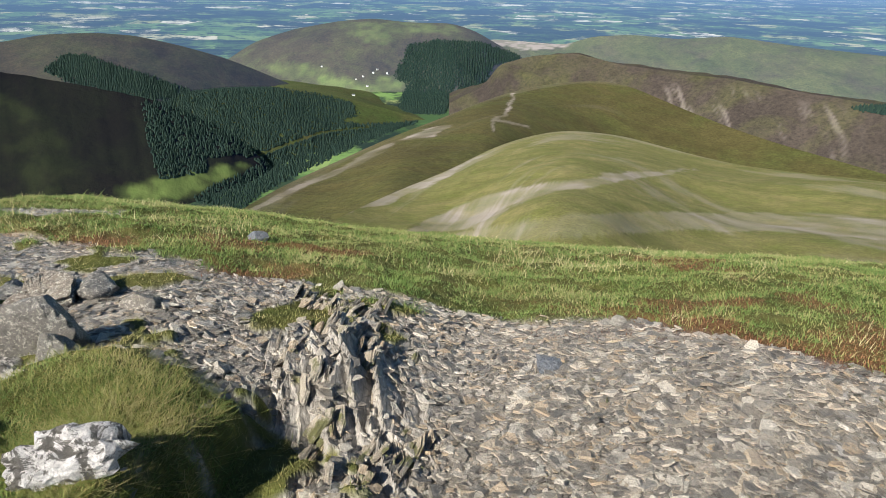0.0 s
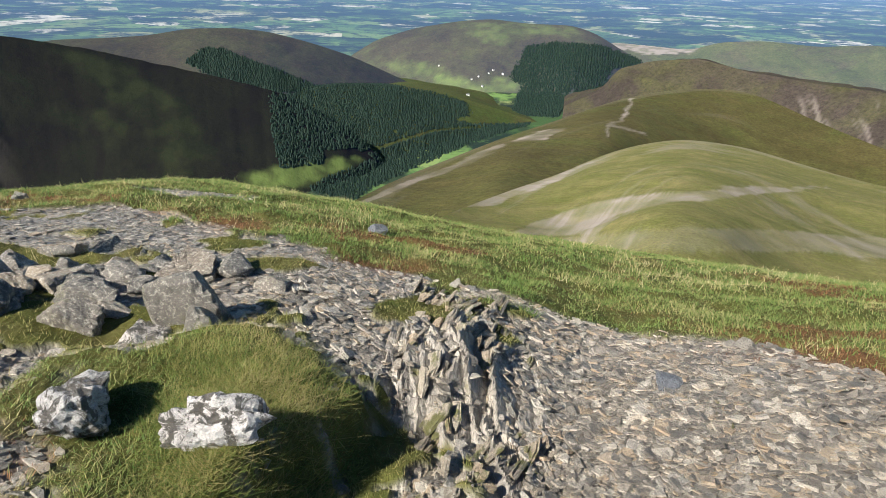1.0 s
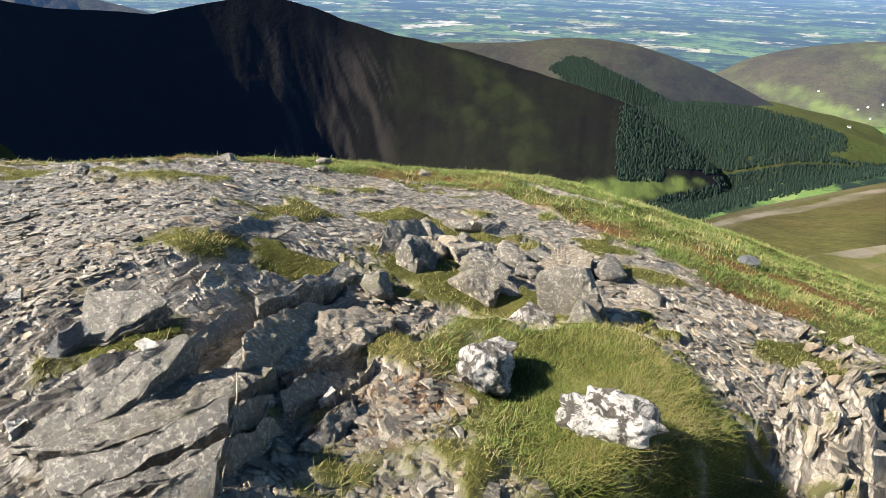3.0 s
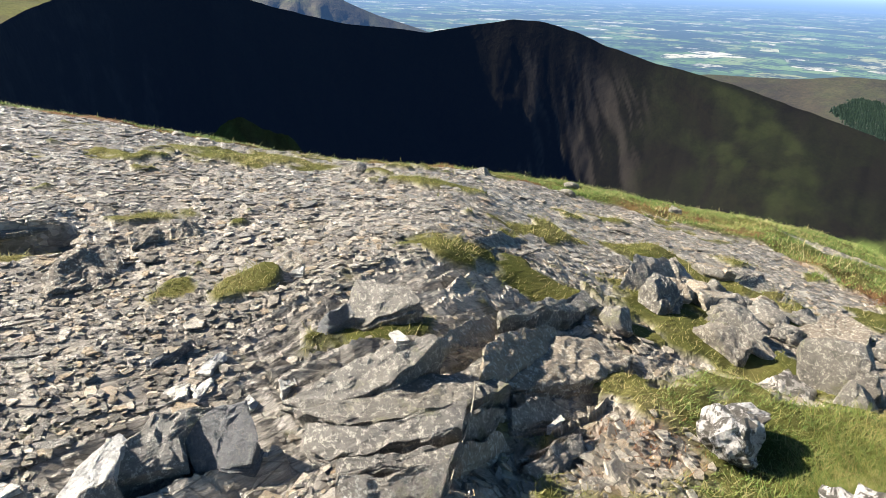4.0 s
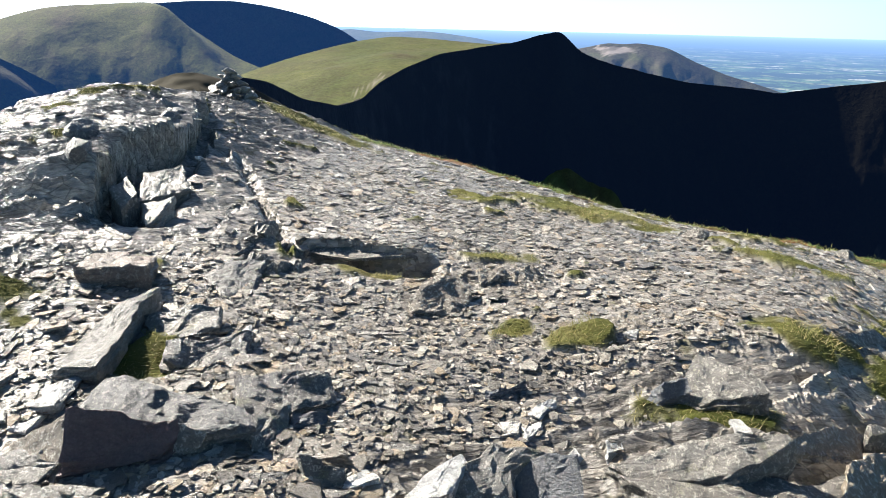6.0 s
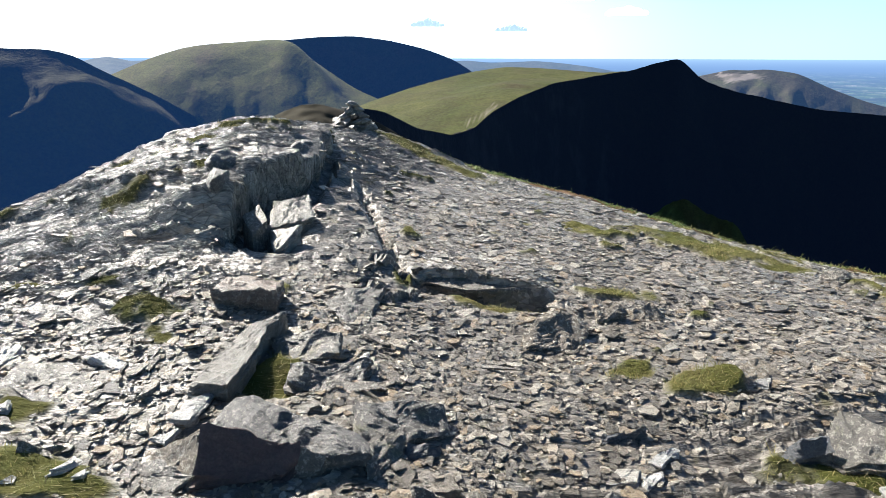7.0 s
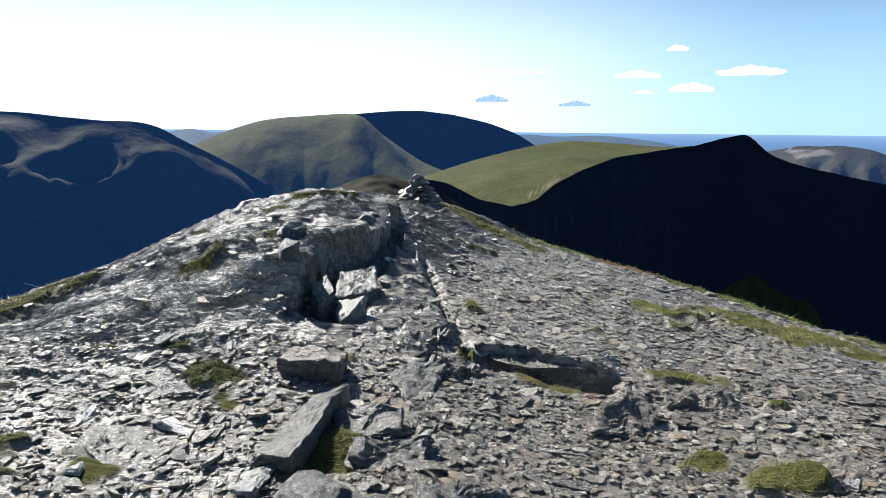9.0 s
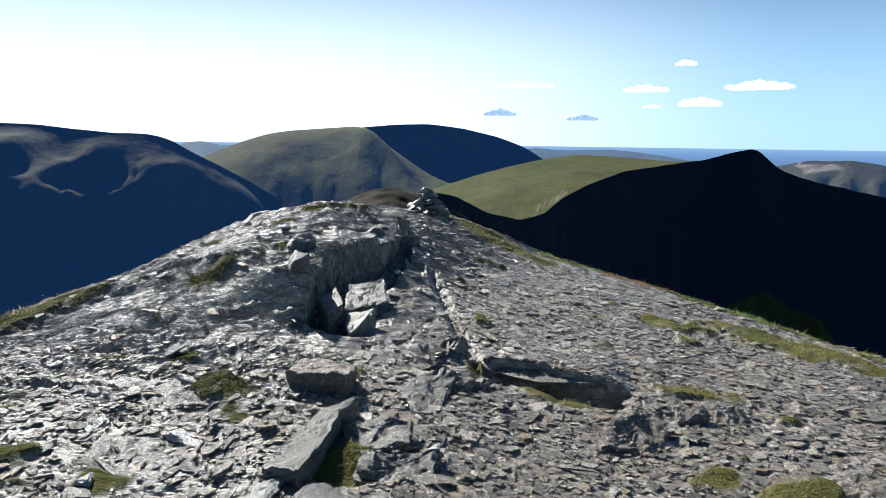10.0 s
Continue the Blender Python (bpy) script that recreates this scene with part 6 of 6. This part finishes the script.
def turned(v, yaw, ax, ay):
    """Each of n copies of v, turned by yaw and then tipped by small slopes ax and ay."""
    c, s = np.cos(yaw)[:, None], np.sin(yaw)[:, None]
    x, y = v[..., 0] * c - v[..., 1] * s, v[..., 0] * s + v[..., 1] * c
    return np.stack([x - v[..., 2] * ax[:, None], y - v[..., 2] * ay[:, None], v[..., 2] + x * ax[:, None] + y * ay[:, None]], -1)


def scatter(n, r0, r1, az0, az1, power=1.0):
    r = r0 + (r1 - r0) * RNG.random(n) ** power
    az = np.radians(RNG.uniform(az0, az1, n))
    return MIDDLE[0] - r * np.sin(az), MIDDLE[1] + r * np.cos(az), r


def slopes(x, y, e=0.04):
    return (base_height(x + e, y) - base_height(x - e, y)) / (2 * e), (base_height(x, y + e) - base_height(x, y - e)) / (2 * e)


def scree_mesh(n):
    x, y, r = scatter(n, 0.8, 11.0, -46, 150, 1.15)
    g, belt = turf(x, y)
    rock, fins, dome = bedrock(x, y)
    want = (1 - g) ** 2 * (1 - 0.35 * rock) * (1 - 0.8 * fins) * (1 - 0.97 * dome * step01(-3.4, -4.2, x))
    want = want * (1 - 0.93 * slab_zone(x, y)) * (1 - 0.8 * centre_rock(x, y))
    want = np.maximum(want, 0.05 * (g < 0.6))
    keep = RNG.random(n) < want
    x, y, r = x[keep], y[keep], r[keep]
    n = len(x)
    west = step01(-1.4, -2.2, x)
    size = np.clip((0.0180 - 0.0040 * west) * np.exp(0.55 * RNG.normal(size=n)), 0.006, 0.06) * (1 + 0.03 * r)
    thick = size * RNG.uniform(0.08, 0.26, n) * (1 - 0.3 * west)
    sx, sy = slopes(x, y)
    tilt_by = 0.25 - 0.12 * step01(-1.5, -2.2, x)
    ax, ay = sx + tilt_by * RNG.normal(size=n) - 0.04, sy + tilt_by * RNG.normal(size=n)
    yaw = RNG.uniform(0, 2 * np.pi, n)
    z = height(x, y) + RNG.uniform(-0.002, 0.009, n) + 0.2 * thick
    kinds = RNG.integers(0, len(TEMPLATES), n)
    verts, faces, base = [], [], 0
    for k, (tv, tf) in enumerate(TEMPLATES):
        i = np.where(kinds == k)[0]
        v = tv[None] * np.stack([size[i], size[i], thick[i]], -1)[:, None]
        v = turned(v, yaw[i], ax[i], ay[i]) + np.stack([x[i], y[i], z[i]], -1)[:, None]
        verts.append(v.reshape(-1, 3))
        faces.append((tf[None] + (np.arange(len(i)) * len(tv))[:, None, None]).reshape(-1, 3) + base)
        base += len(i) * len(tv)
    return mesh_from("scree", np.concatenate(verts), np.concatenate(faces), CHIP)


scree = tagged(new("scree", scree_mesh(210000)), "loose grey and tan slate chips strewn over the summit", "stones", kind="stuff")


PLATES = [plate_mesh(300 + k, LOOSE) for k in range(10)]
px_, py_, pr_ = scatter(1500, 1.3, 6.5, -30, 148, 1.1)
pg_, pb_ = turf(px_, py_)
chosen = np.where((pg_ < 0.2) & (slab_zone(px_, py_) < 0.3) & (RNG.random(1500) < 0.75))[0][:270]
psx, psy = slopes(px_, py_)
for k, i in enumerate(chosen):
    ob = part("slate", PLATES[k % 10], scree)
    s = float(np.clip(0.036 * math.exp(0.35 * RNG.normal()), 0.022, 0.075))
    ob.matrix_basis = (Matrix.Translation((px_[i], py_[i], at_height(px_[i], py_[i]) + 0.006)) @ Vector((-psx[i] + 0.15 * RNG.normal(), -psy[i] + 0.15 * RNG.normal(), 1)).to_track_quat("Z", "Y").to_matrix().to_4x4()
                       @ Matrix.Rotation(RNG.uniform(0, 6.28), 4, "Z") @ Matrix.Diagonal((s, s, s * float(RNG.uniform(0.14, 0.32)), 1)))
# pale flat stones, their near-white base colour standing in for sun shine
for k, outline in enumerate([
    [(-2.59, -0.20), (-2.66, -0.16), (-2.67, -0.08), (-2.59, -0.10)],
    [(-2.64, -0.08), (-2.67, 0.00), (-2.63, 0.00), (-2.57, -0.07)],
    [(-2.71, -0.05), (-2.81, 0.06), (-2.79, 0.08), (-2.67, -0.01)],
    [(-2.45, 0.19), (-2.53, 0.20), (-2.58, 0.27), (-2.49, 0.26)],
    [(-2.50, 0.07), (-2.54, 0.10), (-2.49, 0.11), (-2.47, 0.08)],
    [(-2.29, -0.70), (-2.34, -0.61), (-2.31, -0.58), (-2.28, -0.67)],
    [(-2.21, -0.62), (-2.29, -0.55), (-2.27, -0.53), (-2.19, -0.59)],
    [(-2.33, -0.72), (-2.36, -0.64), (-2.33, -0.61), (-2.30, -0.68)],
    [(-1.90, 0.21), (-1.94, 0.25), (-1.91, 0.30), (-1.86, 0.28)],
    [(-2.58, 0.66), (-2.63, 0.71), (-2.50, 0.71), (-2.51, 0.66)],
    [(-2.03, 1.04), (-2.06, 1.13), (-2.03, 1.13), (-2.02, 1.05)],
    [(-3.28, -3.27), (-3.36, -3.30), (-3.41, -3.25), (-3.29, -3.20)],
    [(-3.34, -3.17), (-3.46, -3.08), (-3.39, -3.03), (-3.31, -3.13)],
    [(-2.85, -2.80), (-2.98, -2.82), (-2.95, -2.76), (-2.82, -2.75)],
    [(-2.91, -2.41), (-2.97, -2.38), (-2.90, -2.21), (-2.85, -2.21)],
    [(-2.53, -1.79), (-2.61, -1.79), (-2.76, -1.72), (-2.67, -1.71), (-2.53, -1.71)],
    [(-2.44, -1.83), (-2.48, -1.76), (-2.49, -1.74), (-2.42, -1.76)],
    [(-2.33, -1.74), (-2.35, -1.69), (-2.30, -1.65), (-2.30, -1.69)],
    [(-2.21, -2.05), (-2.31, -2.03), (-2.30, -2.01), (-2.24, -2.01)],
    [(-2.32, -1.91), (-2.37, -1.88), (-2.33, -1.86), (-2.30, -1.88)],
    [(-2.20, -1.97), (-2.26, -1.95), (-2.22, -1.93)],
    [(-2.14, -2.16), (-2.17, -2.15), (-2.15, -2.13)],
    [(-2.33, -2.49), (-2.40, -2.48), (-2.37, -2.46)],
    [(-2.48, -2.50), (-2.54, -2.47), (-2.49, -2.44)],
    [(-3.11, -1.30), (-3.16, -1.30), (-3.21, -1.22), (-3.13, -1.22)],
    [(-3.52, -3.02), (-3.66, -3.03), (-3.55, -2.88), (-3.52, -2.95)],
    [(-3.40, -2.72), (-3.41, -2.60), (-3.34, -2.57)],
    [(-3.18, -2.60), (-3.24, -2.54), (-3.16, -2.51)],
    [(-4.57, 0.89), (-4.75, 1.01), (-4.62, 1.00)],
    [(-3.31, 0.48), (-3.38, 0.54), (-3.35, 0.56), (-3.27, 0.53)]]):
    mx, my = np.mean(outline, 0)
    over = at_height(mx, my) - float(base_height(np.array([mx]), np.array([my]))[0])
    slab("flat_stone", "pale flat slate, sun shine put into its white colour", PALE_SHINE, outline, 0.016, 140 + k, over, (-0.08 + 0.05 * math.sin(3 * k), 0.06 * math.cos(5 * k)), 2, "stone", 0.006)["group"] = "pale flat stones"


# ---------------------------------------------------------------- turf
def blade_material(name, stops):
    m, nd, lk, bs = material(name)
    own = nd.new("ShaderNodeNewGeometry").outputs["Random Per Island"]
    p = place(nd)
    wide = noise_tex(nd, lk, p, 1.3, 4, 0.6)
    both = nd.new("ShaderNodeMath")
    both.operation = "MULTIPLY_ADD"
    lk.new(own, both.inputs[0])
    both.inputs[1].default_value = 0.62
    half = nd.new("ShaderNodeMath")
    half.operation = "MULTIPLY_ADD"
    lk.new(wide, half.inputs[0])
    half.inputs[1].default_value, half.inputs[2].default_value = 1.1, -0.28
    lk.new(half.outputs[0], both.inputs[2])
    c = ramp(nd, lk, both.outputs[0], stops)
    lk.new(c, bs.inputs["Base Color"])
    bs.inputs["Roughness"].default_value, bs.inputs["Specular IOR Level"].default_value = 0.6, 0.3
    glow = nd.new("ShaderNodeBsdfTranslucent")
    lk.new(c, glow.inputs[0])
    mx = nd.new("ShaderNodeMixShader")
    mx.inputs[0].default_value = 0.35
    lk.new(bs.outputs[0], mx.inputs[1])
    lk.new(glow.outputs[0], mx.inputs[2])
    lk.new(mx.outputs[0], nd["Material Output"].inputs[0])
    return m


GREEN = blade_material("turf_blades", [(0.12, (0.065, 0.10, 0.018)), (0.36, (0.12, 0.165, 0.032)), (0.60, (0.20, 0.21, 0.055)), (0.80, (0.30, 0.26, 0.10)), (1.0, (0.42, 0.35, 0.17))])
LUSH = blade_material("lush_blades", [(0.12, (0.05, 0.095, 0.018)), (0.40, (0.10, 0.165, 0.034)), (0.64, (0.165, 0.21, 0.055)), (0.84, (0.27, 0.26, 0.10)), (1.0, (0.42, 0.36, 0.18))])
MOSSY = blade_material("mossy_blades", [(0.12, (0.095, 0.105, 0.022)), (0.36, (0.155, 0.17, 0.042)), (0.58, (0.235, 0.23, 0.075)), (0.78, (0.33, 0.275, 0.12)), (1.0, (0.42, 0.34, 0.18))])
DRY = blade_material("dry_blades", [(0.2, (0.30, 0.26, 0.10)), (0.6, (0.48, 0.42, 0.22)), (1.0, (0.58, 0.52, 0.32))])
RUST = blade_material("heather_sprigs", [(0.2, (0.10, 0.045, 0.02)), (0.6, (0.20, 0.09, 0.04)), (1.0, (0.26, 0.15, 0.06))])


def blades(name, label, mat, x, y, long, wide, lean, drop=0.0):
    n = len(x)
    yaw, tilt = RNG.uniform(0, 2 * np.pi, n), RNG.normal(0, 1, n) * lean
    bend = np.abs(RNG.normal(0, 0.6, n)) + 0.25
    fx, fy = np.cos(yaw), np.sin(yaw)
    sx, sy = -fy * wide / 2, fx * wide / 2
    z = height(x, y) - 0.004 - drop
    out, up = long * (np.abs(tilt) + bend * 0.5), long * np.clip(1 - 0.35 * bend, 0.3, 1)
    v = np.stack([np.stack([x - sx, y - sy, z], -1), np.stack([x + sx, y + sy, z], -1), np.stack([x + fx * out, y + fy * out, z + up], -1)], 1).reshape(-1, 3)
    f = np.arange(3 * n).reshape(-1, 3)
    return tagged(new(name, mesh_from(name, v, f, mat, True)), label, "grass", kind="stuff")


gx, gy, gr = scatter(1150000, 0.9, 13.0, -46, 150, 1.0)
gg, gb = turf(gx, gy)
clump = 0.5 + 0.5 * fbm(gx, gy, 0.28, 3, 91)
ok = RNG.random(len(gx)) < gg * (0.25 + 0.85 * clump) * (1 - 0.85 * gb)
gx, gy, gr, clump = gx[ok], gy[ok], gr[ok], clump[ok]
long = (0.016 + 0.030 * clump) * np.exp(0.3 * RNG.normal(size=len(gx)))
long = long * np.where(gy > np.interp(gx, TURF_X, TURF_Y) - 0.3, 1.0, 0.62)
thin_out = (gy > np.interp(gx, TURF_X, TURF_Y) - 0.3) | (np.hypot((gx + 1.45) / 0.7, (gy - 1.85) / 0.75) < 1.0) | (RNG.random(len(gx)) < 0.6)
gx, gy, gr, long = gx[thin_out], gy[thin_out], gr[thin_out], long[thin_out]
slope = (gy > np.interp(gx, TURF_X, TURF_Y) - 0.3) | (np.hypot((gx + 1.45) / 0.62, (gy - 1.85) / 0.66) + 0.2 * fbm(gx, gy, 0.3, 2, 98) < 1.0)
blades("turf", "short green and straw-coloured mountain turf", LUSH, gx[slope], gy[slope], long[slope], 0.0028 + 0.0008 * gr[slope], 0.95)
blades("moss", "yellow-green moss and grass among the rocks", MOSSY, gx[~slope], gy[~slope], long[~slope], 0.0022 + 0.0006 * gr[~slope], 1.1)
# longer tussocks on the mound and along the rim
tx, ty = RNG.normal(-1.3, 0.34, 42000), RNG.normal(1.85, 0.36, 42000)
tg = turf(tx, ty)[0]
near_m = (np.hypot((tx + 1.5) / 0.68, (ty - 1.85) / 0.72) < 1.08) & (RNG.random(42000) < tg * step01(-1.9, -1.2, tx + 0.3 * fbm(tx, ty, 0.4, 2, 97)))
tx, ty = tx[near_m], ty[near_m]
blades("tussock", "lush green grass tussock on a mound", GREEN, tx, ty, RNG.uniform(0.018, 0.055, len(tx)), np.full(len(tx), 0.003), 1.2)
dx_, dy_, dr_ = scatter(70000, 4.5, 13.0, -46, 60, 0.9)
dn = fbm(dx_, dy_, 0.8, 3, 95)
dk = (turf(dx_, dy_)[0] > 0.6) & (RNG.random(len(dx_)) < step01(0.15, 0.9, dn) * 0.6)
dx_, dy_, dr_ = dx_[dk], dy_[dk], dr_[dk]
blades("dry_grass", "pale dry grass stalks along the slope's edge", DRY, dx_, dy_, RNG.uniform(0.04, 0.12, len(dx_)), 0.0022 + 0.0005 * dr_, 0.5)
hx, hy, hr = scatter(260000, 2.0, 9.0, -46, 150, 1.0)
hk = RNG.random(len(hx)) < turf(hx, hy)[1] * 1.2
hx, hy, hr = hx[hk], hy[hk], hr[hk]
blades("heather", "low reddish-brown heather along the turf's edge", RUST, hx, hy, RNG.uniform(0.012, 0.035, len(hx)), 0.004 + 0.0007 * hr, 0.7)


# ---------------------------------------------------------------- clouds low over the sea
CLOUD, kn, kl, kb = material("cloud")
kb.inputs["Base Color"].default_value = (0.9, 0.9, 0.92, 1)
kb.inputs["Roughness"].default_value = 1.0
# added glow stands in for sunlight coming through the cloud
kb.inputs["Emission Color"].default_value, kb.inputs["Emission Strength"].default_value = (0.85, 0.92, 1.0, 1), 0.5
kb.inputs["Specular IOR Level"].default_value = 0.0
veil = kn.new("ShaderNodeBsdfTranslucent")
veil.inputs[0].default_value = (0.9, 0.92, 0.95, 1)
thin = kn.new("ShaderNodeMixShader")
thin.inputs[0].default_value = 0.5
kl.new(kb.outputs[0], thin.inputs[1])
kl.new(veil.outputs[0], thin.inputs[2])
kl.new(thin.outputs[0], kn["Material Output"].inputs[0])


# shaded copy of the cloud: grey-blue base and dim glow paint the shade
GREY_SHADE_CLOUD = bpy.data.materials.new("grey_shade_cloud")
GREY_SHADE_CLOUD.use_nodes = True
grey_bsdf = GREY_SHADE_CLOUD.node_tree.nodes["Principled BSDF"]
grey_bsdf.inputs["Base Color"].default_value, grey_bsdf.inputs["Roughness"].default_value = (0.50, 0.58, 0.70, 1), 1.0
grey_bsdf.inputs["Emission Color"].default_value, grey_bsdf.inputs["Emission Strength"].default_value = (0.36, 0.46, 0.60, 1), 0.55


def cloud(yaw, up, wide, tall, seed):
    """A small fair-weather cloud: overlapping billows on a flat base."""
    rng = np.random.default_rng(seed)
    bv_, bf_ = ico(2)
    verts, faces = [], []
    n = 40
    for k in range(n):
        u = rng.uniform(-0.5, 0.5)
        size = (1 - 1.3 * abs(u)) * rng.uniform(0.5, 1.0)
        c = np.array([u * wide, rng.uniform(-0.2, 0.2) * wide, size * tall * 0.35])
        r = np.array([wide * 0.15, wide * 0.1, tall * 0.36]) * (0.4 + 0.7 * size)
        v = bv_ * (1 + 0.10 * fbm(bv_[:, 0] + 3 * k + bv_[:, 2], bv_[:, 1] - bv_[:, 2], 0.5, 4, seed + k))[:, None] * r + c
        v[:, 2] = np.where(v[:, 2] < 0, v[:, 2] * 0.35, v[:, 2])
        verts.append(v)
        faces.append(bf_ + k * len(bv_))
    me = mesh_from("cloud", np.concatenate(verts), np.concatenate(faces), GREY_SHADE_CLOUD if seed < 3 else CLOUD, True)
    ob = tagged(new("cloud", me), "small cloud over the sea, its shade painted grey" if seed < 3 else "small white fair-weather cloud over the sea", "cloud", "clouds")
    ob.matrix_world = Matrix.Translation(way(yaw, up) * 4500) @ pose(0, 0, 0, 0, 0, yaw)
    return ob


for yaw, up, wide, tall, seed in [(100.0, 2.35, 190, 70, 1), (93.1, 2.0, 180, 60, 2), (84.1, 3.15, 250, 80, 3), (88.2, 4.3, 260, 60, 4), (79.8, 4.35, 330, 75, 5), (85.2, 6.3, 110, 55, 6), (97.9, 4.7, 380, 40, 7), (87.6, 3.0, 110, 30, 8)]:
    cloud(yaw, up, wide, tall, seed)
